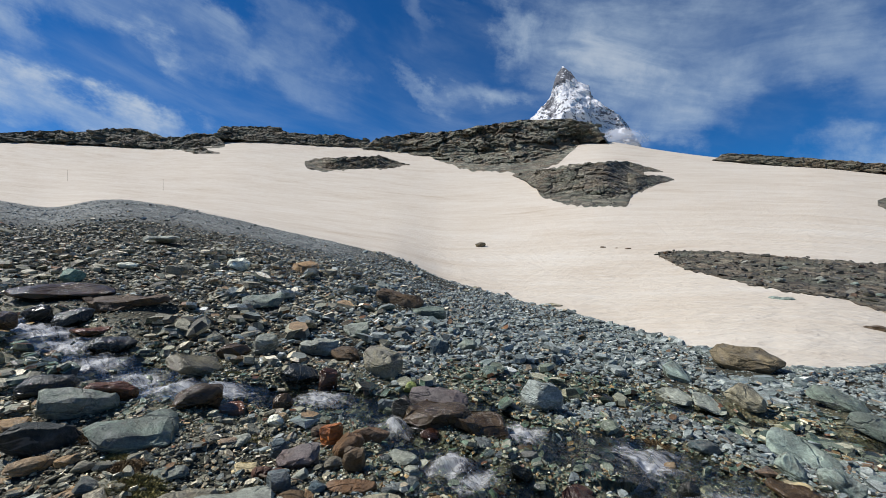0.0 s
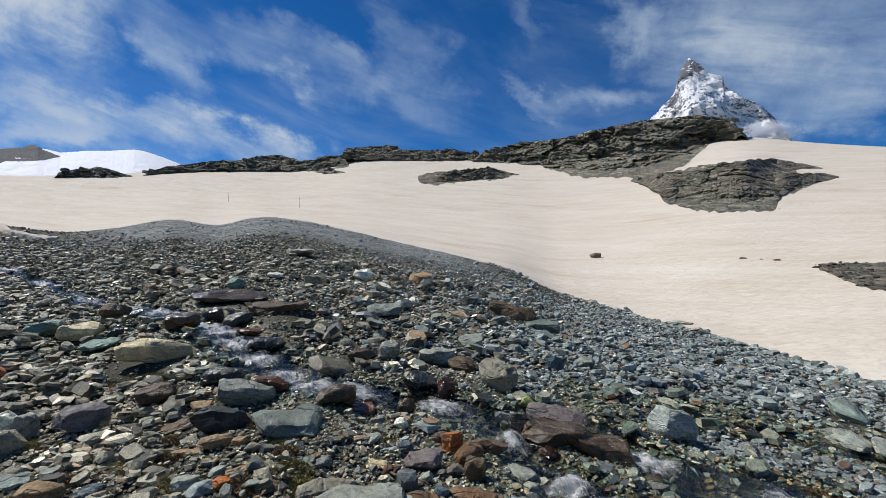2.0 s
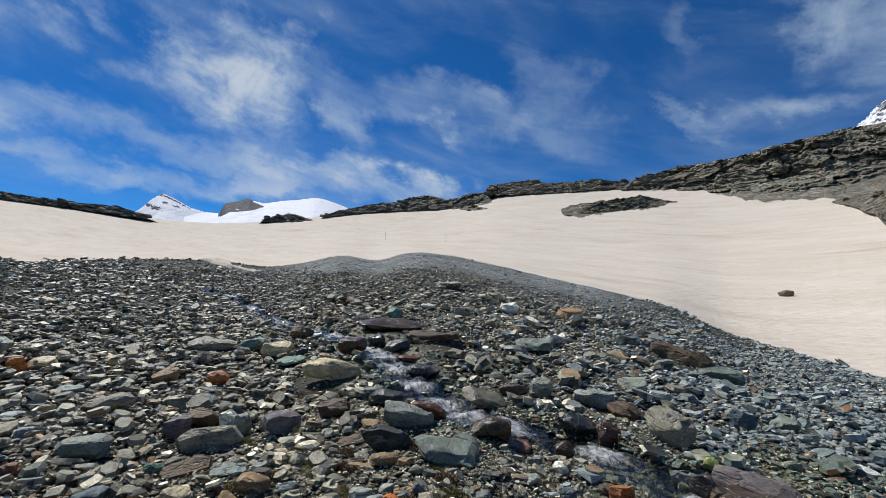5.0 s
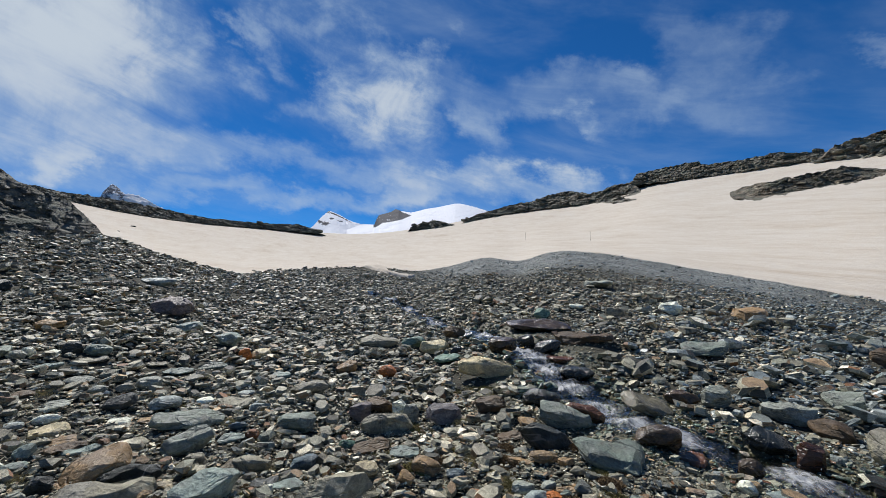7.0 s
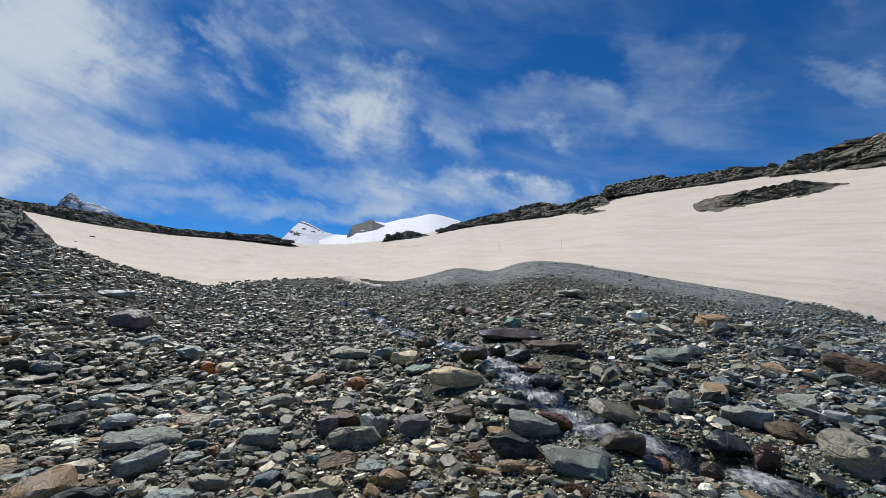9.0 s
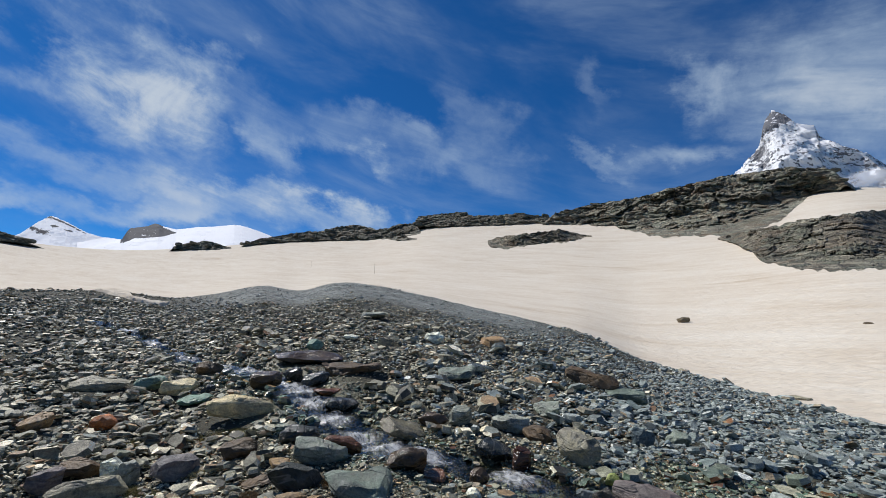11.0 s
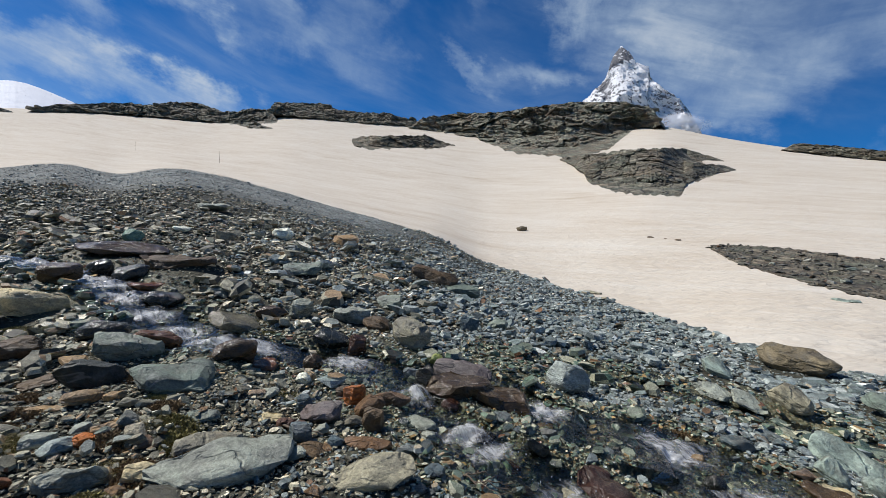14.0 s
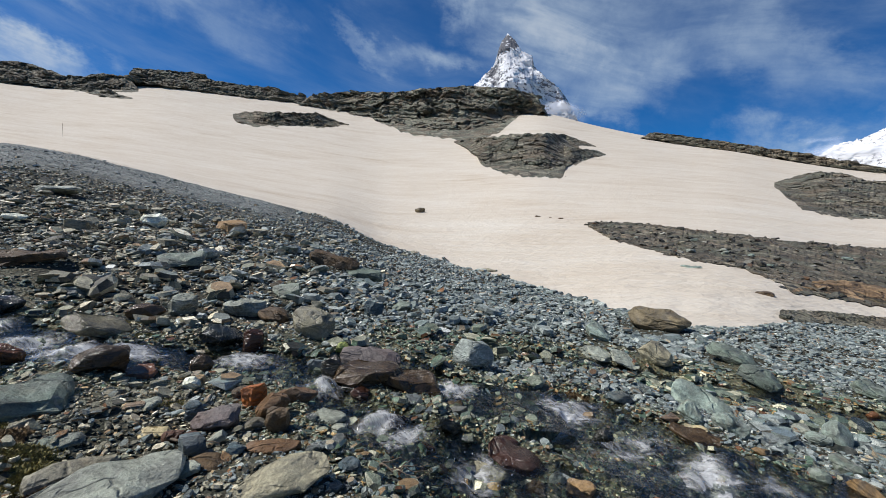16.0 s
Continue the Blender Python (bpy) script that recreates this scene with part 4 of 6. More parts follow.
# ---- stones ----
def hull_stone(rng, points, dims, boxy=0.75):
    """An angular stone: the hull of random points on a squashed, boxy ball."""
    bm = bmesh.new()
    for _ in range(points):
        p = np.array([rng.gauss(0, 1) for _ in range(3)])
        p = np.sign(p) * np.abs(p / np.linalg.norm(p)) ** boxy
        bm.verts.new((p[0] * dims[0] * 0.5, p[1] * dims[1] * 0.5, p[2] * dims[2] * 0.5))
    hull = bmesh.ops.convex_hull(bm, input=bm.verts)
    bmesh.ops.delete(bm, geom=[v for v in hull["geom_interior"] if isinstance(v, bmesh.types.BMVert)], context="VERTS")
    bmesh.ops.triangulate(bm, faces=bm.faces)
    bm.verts.index_update()
    v = np.array([v.co[:] for v in bm.verts])
    f = np.array([[w.index for w in face.verts] for face in bm.faces])
    bm.free()
    return v, f


def scatter(name, stones, protos, mat, label):
    """One mesh of many stones; stones: rows of x, y, z, size, yaw, tilt x, tilt y, kind."""
    V, F, base = [], [], 0
    kinds = stones[:, 7].astype(int)
    for k, (pv, pf) in enumerate(protos):
        s = stones[kinds == k]
        if not len(s):
            continue
        cy, sy = np.cos(s[:, 4]), np.sin(s[:, 4])
        cx, sx = np.cos(s[:, 5]), np.sin(s[:, 5])
        ct, st = np.cos(s[:, 6]), np.sin(s[:, 6])
        p = pv[None] * s[:, 3, None, None]
        x, y, z = p[..., 0], p[..., 1], p[..., 2]
        x, y = x * cy[:, None] - y * sy[:, None], x * sy[:, None] + y * cy[:, None]
        y, z = y * cx[:, None] - z * sx[:, None], y * sx[:, None] + z * cx[:, None]
        x, z = x * ct[:, None] + z * st[:, None], -x * st[:, None] + z * ct[:, None]
        q = np.stack([x + s[:, 0, None], y + s[:, 1, None], z + s[:, 2, None]], -1)
        n = len(pv)
        V.append(q.reshape(-1, 3))
        F.append((pf[None] + (np.arange(len(s)) * n)[:, None, None]).reshape(-1, 3) + base)
        base += len(s) * n
    ob = new(name, array_mesh(name, np.concatenate(V), np.concatenate(F)))
    ob.data.set_sharp_from_angle(angle=radians(20))
    ob.data.materials.append(mat)
    return tagged(ob, label, "stones", kind="stuff")


# ---- single rocks ----
TONES = {
    "cream": ("cream and ochre", (0.525, 0.463, 0.328), (0.413, 0.338, 0.211)), "brown": ("dark brown", (0.135, 0.098, 0.06), (0.17, 0.125, 0.08)),
    "black": ("blackish green", (0.044, 0.053, 0.047), (0.062, 0.069, 0.062)), "green": ("grey-green", (0.185, 0.212, 0.185), (0.25, 0.268, 0.232)),
    "rust": ("rusty orange-brown", (0.25, 0.12, 0.05), (0.19, 0.105, 0.055)), "buff": ("buff grey", (0.325, 0.300, 0.234), (0.263, 0.244, 0.193)),
    "tan": ("tan brown", (0.375, 0.275, 0.164), (0.312, 0.225, 0.135)), "grey": ("light grey", (0.338, 0.344, 0.304), (0.288, 0.294, 0.257)),
    "orange": ("bright orange", (0.475, 0.206, 0.064), (0.413, 0.188, 0.076)), "maroon": ("dark red-brown", (0.13, 0.065, 0.038), (0.115, 0.062, 0.04)),
    "yellow": ("yellow-green", (0.375, 0.400, 0.164), (0.350, 0.375, 0.175)), "russet": ("russet brown", (0.21, 0.13, 0.075), (0.18, 0.12, 0.072)),
    "blue": ("blue-grey", (0.106, 0.144, 0.164), (0.138, 0.169, 0.181)), "white": ("whitish", (0.688, 0.688, 0.608), (0.600, 0.587, 0.503)),
    "umber": ("olive-brown", (0.215, 0.182, 0.13), (0.185, 0.16, 0.118)),
    "purple": ("purple-grey", (0.213, 0.181, 0.175), (0.181, 0.163, 0.164)), "pale": ("pale blue-grey", (0.325, 0.344, 0.328), (0.275, 0.300, 0.287)),
    "slate": ("pale slate-green", (0.300, 0.338, 0.304), (0.250, 0.281, 0.257)), "teal": ("teal green", (0.163, 0.250, 0.199), (0.188, 0.250, 0.211)),
}
ROCK_MATERIALS = {}
SHAPES = {"s": ("flat slab", 9, 0.62), "w": ("angular block", 9, 0.8), "r": ("rounded stone", 4, 0.95), "t": ("tilted slab", 8, 0.6), "d": ("domed boulder", 2, 1.05)}
rock_rng = random.Random(21)
ROCKS = []


def rock_material(tone, wet):
    if (tone, wet) not in ROCK_MATERIALS:
        _, a, b = TONES[tone]
        name = f"{'wet_' if wet else ''}{tone}_rock"
        ROCK_MATERIALS[tone, wet] = stone_material(name, "object", wet, [(0.0, a), (1.0, b)], 0.55, 0.18 if tone in ("black", "green", "blue") else 0.0,
                                                   0.2 if tone in ("brown", "rust", "russet", "maroon", "orange", "teal", "black") else 0.45)
    return ROCK_MATERIALS[tone, wet]


def rock_mesh(name, w, d, h, shape, grain=0.14):
    """A weathered rock: an angular hull with worn edges, split into finer faces and roughened along its bedding."""
    v, f = hull_stone(rock_rng, 46, (1, 1, 1), SHAPES[shape][2])
    bm = bmesh.new()
    verts = [bm.verts.new(p) for p in v]
    for t in f:
        bm.faces.new([verts[i] for i in t])
    # break flakes off along random planes
    for k in range(SHAPES[shape][1]):
        way = Vector((rock_rng.gauss(0, 1), rock_rng.gauss(0, 1), rock_rng.gauss(0, 1.0 if shape in "wr" else 0.55)))
        if k == 0 and shape != "r":
            way = Vector((rock_rng.gauss(0, 0.22), rock_rng.gauss(0, 0.22), 1))
        way.normalize()
        reach = max(p.co.dot(way) for p in bm.verts)
        cut = bmesh.ops.bisect_plane(bm, geom=list(bm.verts) + list(bm.edges) + list(bm.faces), dist=1e-5,
                                     plane_co=way * reach * rock_rng.uniform(0.66, 0.9), plane_no=way, clear_outer=True)
        rim = [e for e in cut["geom_cut"] if isinstance(e, bmesh.types.BMEdge)]
        if len(rim) > 2:
            bmesh.ops.holes_fill(bm, edges=rim, sides=0)
    co = np.array([p.co[:] for p in bm.verts])
    mid, span = (co.max(0) + co.min(0)) / 2, np.maximum(np.ptp(co, axis=0), 1e-6)
    for p in bm.verts:
        p.co = Vector((np.array(p.co[:]) - mid) / span * (w, d, h))
    small = min(w, d, h)
    bmesh.ops.remove_doubles(bm, verts=bm.verts, dist=small * 0.03)
    bmesh.ops.dissolve_limit(bm, angle_limit=radians(9), verts=bm.verts, edges=bm.edges)
    bmesh.ops.bevel(bm, geom=list(bm.edges), offset=small * (0.12 if shape in "rd" else 0.045), segments=2 if max(w, d) > 0.3 else 1, profile=0.6, affect="EDGES", clamp_overlap=True)
    bmesh.ops.triangulate(bm, faces=bm.faces)
    longest = max(w, d) * (grain if max(w, d) > 0.25 else grain * 1.8)
    for _ in range(3):
        edges = [e for e in bm.edges if e.calc_length() > longest]
        if edges:
            bmesh.ops.subdivide_edges(bm, edges=edges, cuts=1)
            bmesh.ops.triangulate(bm, faces=[p for p in bm.faces if len(p.verts) > 3])
    bm.normal_update()
    seed = Vector((rock_rng.uniform(-50, 50), rock_rng.uniform(-50, 50), rock_rng.uniform(-50, 50)))
    moves = []
    for p in bm.verts:
        q = p.co
        bed = noise.fractal(Vector((q.x * 2 / w, q.y * 2 / w, q.z * 9 / w)) + seed, 0.9, 2.1, 4)
        lump = noise.fractal(q * (2.2 / w) + seed, 0.9, 2.1, 5)
        moves.append((bed * 0.034 + lump * 0.05) * w * (0.6 if shape == "r" else 1.0))
    for p, k in zip(bm.verts, moves):
        p.co += p.normal * k
    me = bpy.data.meshes.new(name)
    bm.to_mesh(me)
    bm.free()
    me.polygons.foreach_set("use_smooth", np.full(len(me.polygons), True))
    me.set_sharp_from_angle(angle=radians(34))
    return me


def rock(x, y, w, d, h, yaw, lean, nod, tone, shape, wet=False):
    """A rock of its own: plan, size, the way it faces, how far its right end and its near edge dip, tone and shape."""
    name = "flat_rock" if shape in "st" else "boulder" if max(w, d) > 0.3 else "stone"
    ob = new(name, rock_mesh(name, w, d, h, shape))
    ob.data.materials.append(rock_material(tone, wet))
    z = float(ground_at(x, y)) + h * 0.32 + d * 0.30 * math.sin(radians(nod))
    ob.matrix_world = pose(x, y, z, 0, 0, yaw) @ pose(0, 0, 0, nod + rock_rng.uniform(-4, 4), lean + rock_rng.uniform(-4, 4), rock_rng.uniform(-14, 14))
    ROCKS.append((x, y, max(w, d)))
    size = "large " if w > 0.7 else "small " if w < 0.16 else ""
    where = "standing wet in the stream" if wet else "resting among the scree"
    tagged(ob, f"{size}{TONES[tone][0]} {SHAPES[shape][0]} {where}", "rock", "rocks on the moraine")
    return ob


rock(-5.37, 4.60, 0.91, 0.35, 0.36, 49, 8, 2, "cream", "r")
rock(-4.20, 3.59, 0.40, 0.27, 0.21, 49, 0, 7, "brown", "w")
rock(-2.96, 3.16, 0.57, 0.26, 0.24, 42, 10, 7, "black", "w")
rock(-3.19, 3.74, 0.58, 0.25, 0.24, 40, 15, 7, "green", "w")
rock(-3.13, 4.02, 0.48, 0.24, 0.20, 37, 10, 7, "rust", "w", wet=True)
rock(-2.37, 3.29, 0.62, 0.45, 0.13, 35, 10, 14, "green", "s")
rock(-2.31, 4.05, 0.42, 0.29, 0.27, 29, 0, 7, "brown", "w", wet=True)
rock(-2.96, 5.11, 0.60, 0.35, 0.16, 30, 18, 20, "buff", "t", wet=True)
rock(-2.76, 2.85, 0.27, 0.16, 0.11, 43, 0, 2, "tan", "r")
rock(-2.56, 2.91, 0.15, 0.10, 0.07, 40, 0, 7, "tan", "w")
rock(-2.90, 2.71, 0.24, 0.09, 0.03, 46, 5, 14, "tan", "s")
rock(-3.10, 2.95, 0.17, 0.12, 0.03, 46, 0, 14, "grey", "s")
rock(-2.60, 2.40, 0.20, 0.12, 0.08, 46, 0, 7, "grey", "w")
rock(-2.33, 2.45, 0.15, 0.11, 0.09, 43, 0, 2, "orange", "r")
rock(-2.29, 2.54, 0.10, 0.07, 0.06, 41, 0, 7, "green", "w")
rock(-1.88, 2.91, 0.24, 0.14, 0.03, 32, 5, 14, "green", "s")
rock(-2.49, 2.57, 0.13, 0.09, 0.05, 43, -15, 14, "grey", "s")
rock(-2.30, 2.62, 0.24, 0.09, 0.03, 40, 0, 14, "tan", "s")
rock(-3.88, 4.19, 0.46, 0.35, 0.27, 42, 0, 2, "black", "r", wet=True)
rock(-4.53, 5.68, 0.38, 0.26, 0.19, 38, -10, 7, "black", "w", wet=True)
rock(-6.96, 5.31, 0.23, 0.16, 0.21, 52, 0, 7, "black", "w", wet=True)
rock(-3.44, 3.14, 0.26, 0.17, 0.04, 47, 0, 14, "brown", "s")
rock(-3.53, 3.52, 0.21, 0.15, 0.04, 44, 5, 14, "tan", "s")
rock(-2.58, 6.19, 0.37, 0.25, 0.30, 22, 0, 7, "grey", "w")
rock(-2.87, 5.87, 0.44, 0.30, 0.18, 26, 0, 7, "brown", "w", wet=True)
rock(-1.76, 5.30, 0.49, 0.32, 0.20, 18, 15, 7, "black", "w", wet=True)
rock(-1.39, 5.18, 0.22, 0.15, 0.32, 14, 0, 7, "maroon", "w", wet=True)
rock(-1.67, 4.46, 0.21, 0.14, 0.23, 20, 0, 7, "brown", "w", wet=True)
rock(-2.05, 4.12, 0.27, 0.20, 0.05, 26, 0, 14, "rust", "s", wet=True)
rock(-1.86, 6.46, 0.58, 0.27, 0.24, 16, 0, 7, "grey", "w")
rock(-0.82, 5.71, 0.54, 0.38, 0.39, 8, 10, 7, "buff", "w")
rock(-1.42, 6.34, 0.45, 0.31, 0.20, 12, 10, 7, "brown", "w")
rock(-0.39, 5.12, 0.16, 0.12, 0.14, 4, 0, 2, "yellow", "r")
rock(-0.08, 4.27, 0.66, 0.40, 0.17, -3, 6, 8, "brown", "s", wet=True)
rock(0.38, 4.20, 0.60, 0.36, 0.16, -6, 13, 8, "brown", "s", wet=True)
rock(-0.05, 4.62, 0.62, 0.42, 0.20, -2, 12, 10, "purple", "s")
rock(-0.59, 4.67, 0.24, 0.16, 0.18, 7, 0, 7, "blue", "w")
rock(-0.42, 4.39, 0.24, 0.17, 0.32, 5, 0, 7, "black", "w", wet=True)
rock(-1.53, 3.90, 0.15, 0.11, 0.12, 21, 0, 7, "white", "w")
rock(-1.07, 3.76, 0.18, 0.13, 0.10, 15, 0, 7, "brown", "w")
rock(-0.94, 3.61, 0.19, 0.13, 0.22, 14, 0, 7, "orange", "w")
rock(-0.78, 3.48, 0.27, 0.15, 0.15, 12, -35, 20, "russet", "t")
rock(-0.67, 3.20, 0.17, 0.12, 0.24, 11, 0, 7, "brown", "w")
rock(-0.65, 3.76, 0.36, 0.14, 0.14, 9, 0, 2, "russet", "r")
rock(-1.10, 3.26, 0.31, 0.22, 0.16, 18, -5, 7, "purple", "w")
rock(-1.28, 3.36, 0.14, 0.10, 0.20, 20, 0, 7, "blue", "w")
rock(-1.11, 2.90, 0.17, 0.12, 0.15, 20, 0, 7, "blue", "w")
rock(-1.46, 3.14, 0.18, 0.13, 0.03, 24, 0, 14, "cream", "s")
rock(-1.30, 3.06, 0.14, 0.10, 0.08, 22, 0, 7, "maroon", "w")
rock(-1.64, 3.46, 0.17, 0.12, 0.05, 25, -10, 14, "grey", "s")
rock(-0.97, 2.73, 0.21, 0.15, 0.04, 19, 0, 14, "brown", "s")
rock(-0.83, 2.84, 0.12, 0.08, 0.10, 15, 0, 7, "blue", "w")
rock(-0.61, 2.85, 0.34, 0.13, 0.05, 11, 0, 14, "russet", "s")
rock(-0.37, 3.55, 0.29, 0.19, 0.04, 5, 0, 14, "grey", "s")
rock(-0.24, 3.31, 0.14, 0.09, 0.09, 3, 10, 7, "grey", "w")
rock(-0.13, 4.02, 0.19, 0.14, 0.12, 1, 0, 2, "maroon", "r", wet=True)
rock(0.20, 3.55, 0.21, 0.16, 0.09, -4, 0, 2, "maroon", "r", wet=True)
rock(0.60, 3.35, 0.19, 0.13, 0.13, -11, 20, 7, "black", "w", wet=True)
rock(-1.02, 3.04, 0.13, 0.07, 0.07, 18, -30, 20, "grey", "t")
rock(-0.07, 7.24, 0.34, 0.24, 0.32, 0, 0, 7, "blue", "w")
rock(0.44, 7.78, 0.36, 0.25, 0.20, -3, 0, 7, "green", "w")
rock(1.13, 4.91, 0.48, 0.33, 0.36, -13, 8, 7, "pale", "w")
rock(5.63, 7.94, 1.14, 0.62, 0.46, -35, 6, 2, "umber", "d")
rock(4.15, 5.88, 0.50, 0.29, 0.28, -35, 32, 20, "buff", "t")
rock(3.28, 6.01, 0.41, 0.30, 0.07, -29, 8, 14, "grey", "s")
rock(3.73, 4.42, 0.64, 0.46, 0.12, -41, 16, 14, "slate", "s")
rock(3.00, 3.68, 0.22, 0.20, 0.14, -40, 40, 20, "slate", "t")
rock(3.34, 3.58, 0.32, 0.18, 0.17, -44, 28, 20, "slate", "t")
rock(2.54, 4.15, 0.28, 0.21, 0.11, -32, 0, 2, "blue", "r", wet=True)
rock(2.88, 3.47, 0.21, 0.14, 0.09, -40, 0, 7, "cream", "w")
rock(2.81, 3.39, 0.43, 0.21, 0.06, -40, 10, 14, "brown", "s", wet=True)
rock(4.69, 3.70, 0.28, 0.30, 0.17, -52, 50, 20, "slate", "t")
rock(4.10, 3.15, 0.26, 0.19, 0.08, -53, 10, 14, "green", "s")
rock(4.59, 3.99, 0.18, 0.19, 0.07, -50, 0, 14, "grey", "s")
rock(4.48, 3.71, 0.21, 0.15, 0.12, -51, 0, 7, "slate", "w")
rock(6.09, 4.42, 0.14, 0.11, 0.12, -55, 0, 2, "rust", "r")
rock(4.56, 3.57, 0.22, 0.15, 0.03, -53, 0, 14, "black", "s")
rock(6.68, 4.91, 0.39, 0.36, 0.16, -54, 22, 14, "green", "s")
rock(5.58, 6.00, 0.67, 0.48, 0.18, -43, 22, 14, "green", "s")
rock(5.28, 5.24, 0.55, 0.32, 0.14, -46, 20, 20, "green", "t")
rock(1.09, 3.03, 0.50, 0.27, 0.07, -20, 16, 14, "maroon", "s", wet=True)
rock(1.03, 3.20, 0.18, 0.12, 0.07, -18, 0, 7, "maroon", "w", wet=True)
rock(0.79, 2.96, 0.39, 0.15, 0.06, -15, -8, 14, "buff", "s")
rock(2.00, 3.47, 0.17, 0.13, 0.19, -30, 0, 2, "black", "r", wet=True)
rock(2.07, 3.91, 0.14, 0.09, 0.11, -28, 0, 7, "tan", "w", wet=True)
rock(-0.47, 2.44, 0.53, 0.22, 0.08, 12, -4, 14, "buff", "s")
rock(-1.38, 2.40, 0.80, 0.38, 0.09, 29, 3, 10, "grey", "s")
rock(-1.60, 2.62, 0.40, 0.22, 0.09, 30, 0, 10, "buff", "s")
rock(-1.04, 2.65, 0.15, 0.09, 0.06, 23, -20, 20, "grey", "t")
rock(1.41, 2.71, 0.19, 0.13, 0.11, -28, 0, 7, "tan", "w")
rock(1.11, 2.76, 0.15, 0.11, 0.07, -22, 0, 7, "brown", "w")
rock(-0.12, 2.67, 0.14, 0.10, 0.07, 4, 0, 7, "blue", "w")
rock(3.71, 2.70, 0.25, 0.14, 0.09, -55, 35, 20, "tan", "t")
rock(3.45, 2.85, 0.16, 0.11, 0.09, -51, 0, 7, "green", "w")
rock(-5.31, 7.18, 1.22, 0.57, 0.18, 37, 0, 14, "brown", "s")
rock(-6.74, 7.63, 1.40, 0.61, 0.20, 41, 0, 7, "brown", "s", wet=True)
rock(-6.15, 6.51, 0.37, 0.26, 0.33, 43, -10, 7, "black", "w", wet=True)
rock(-5.53, 6.40, 0.50, 0.29, 0.22, 41, -15, 20, "black", "t", wet=True)
rock(-7.42, 8.59, 0.42, 0.32, 0.30, 41, 0, 1, "teal", "r")
rock(-9.01, 13.74, 0.98, 0.71, 0.24, 33, 0, 7, "grey", "s")
rock(-5.90, 12.39, 0.58, 0.40, 0.38, 25, 0, 3, "white", "w")
rock(-6.21, 10.00, 0.46, 0.32, 0.27, 32, 0, 3, "buff", "w")
rock(-7.27, 9.85, 0.39, 0.28, 0.13, 36, 0, 7, "white", "s")
rock(-4.36, 13.65, 0.80, 0.84, 0.33, 18, 0, 7, "tan", "s")
rock(-1.52, 7.58, 0.45, 0.48, 0.19, 11, -10, 14, "green", "s")
rock(-1.10, 11.0, 1.15, 0.6, 0.34, 5, 8, 10, "brown", "t")
rock(-0.35, 10.8, 0.95, 0.6, 0.26, 2, 4, 12, "green", "t")
rock(-3.64, 8.65, 0.77, 0.55, 0.18, 23, 0, 14, "green", "s")
rock(-4.96, 6.09, 0.52, 0.26, 0.08, 39, 0, 14, "rust", "s", wet=True)
rock(-4.34, 5.65, 0.49, 0.27, 0.20, 38, 0, 7, "black", "w", wet=True)
rock(3.82, 6.99, 0.46, 0.46, 0.19, -29, 28, 14, "slate", "s")
rock(3.28, 6.08, 0.46, 0.34, 0.07, -28, 12, 14, "grey", "s")
rock(3.63, 5.85, 0.46, 0.33, 0.07, -32, 22, 14, "grey", "s")
rock(-8.01, -1.48, 0.45, 0.32, 0.14, 99, 0, 14, "green", "s")
rock(-8.13, -0.65, 0.25, 0.19, 0.19, 92, 0, 2, "black", "r")
rock(-8.07, -0.38, 0.33, 0.25, 0.17, 91, 0, 2, "green", "r")
rock(-9.58, -1.02, 0.39, 0.28, 0.15, 94, 0, 7, "tan", "s")
rock(-8.06, -1.10, 0.16, 0.11, 0.13, 96, 0, 7, "white", "w")
rock(-7.95, -1.20, 0.22, 0.17, 0.13, 97, 0, 2, "grey", "r")
rock(-8.06, -0.84, 0.15, 0.15, 0.06, 94, 0, 14, "white", "s")
rock(-6.13, -0.14, 0.33, 0.23, 0.15, 88, -10, 7, "black", "w")
rock(-6.02, 0.27, 0.33, 0.24, 0.17, 84, 0, 2, "pale", "r")
rock(-5.58, -0.66, 0.30, 0.21, 0.05, 94, -5, 14, "cream", "s")
rock(-6.20, -0.69, 0.28, 0.20, 0.05, 94, -5, 14, "grey", "s")
rock(-5.25, -0.58, 0.26, 0.16, 0.04, 93, 0, 14, "tan", "s")
rock(-4.99, -0.60, 0.16, 0.12, 0.04, 94, 0, 14, "brown", "s")
rock(-4.96, -0.76, 0.16, 0.09, 0.08, 95, -25, 20, "slate", "t")
rock(-4.82, -0.91, 0.14, 0.09, 0.06, 97, 0, 7, "white", "w")
rock(-4.36, -0.61, 0.17, 0.13, 0.13, 94, 0, 2, "black", "r")
rock(-4.43, -0.32, 0.47, 0.34, 0.15, 90, -14, 14, "tan", "s")
rock(-5.12, -0.05, 0.24, 0.14, 0.04, 87, 0, 14, "buff", "s")
rock(-5.33, 0.42, 0.66, 0.27, 0.10, 82, 0, 14, "green", "s")
rock(-4.77, 0.33, 0.49, 0.19, 0.20, 82, -10, 7, "green", "w")
rock(-3.68, 0.31, 0.45, 0.25, 0.19, 80, -8, 7, "slate", "w")
rock(-4.18, 0.74, 0.33, 0.15, 0.14, 75, 0, 7, "buff", "w")
rock(-3.73, 0.72, 0.20, 0.15, 0.04, 74, 0, 14, "black", "s")
rock(-5.88, 0.95, 0.40, 0.24, 0.06, 78, 0, 14, "buff", "s")
rock(-6.13, 0.70, 0.20, 0.14, 0.06, 80, 0, 14, "white", "s")
rock(-4.85, 0.73, 0.26, 0.13, 0.04, 78, 0, 14, "slate", "s")
rock(-4.80, 0.90, 0.14, 0.10, 0.10, 75, 0, 7, "rust", "w")
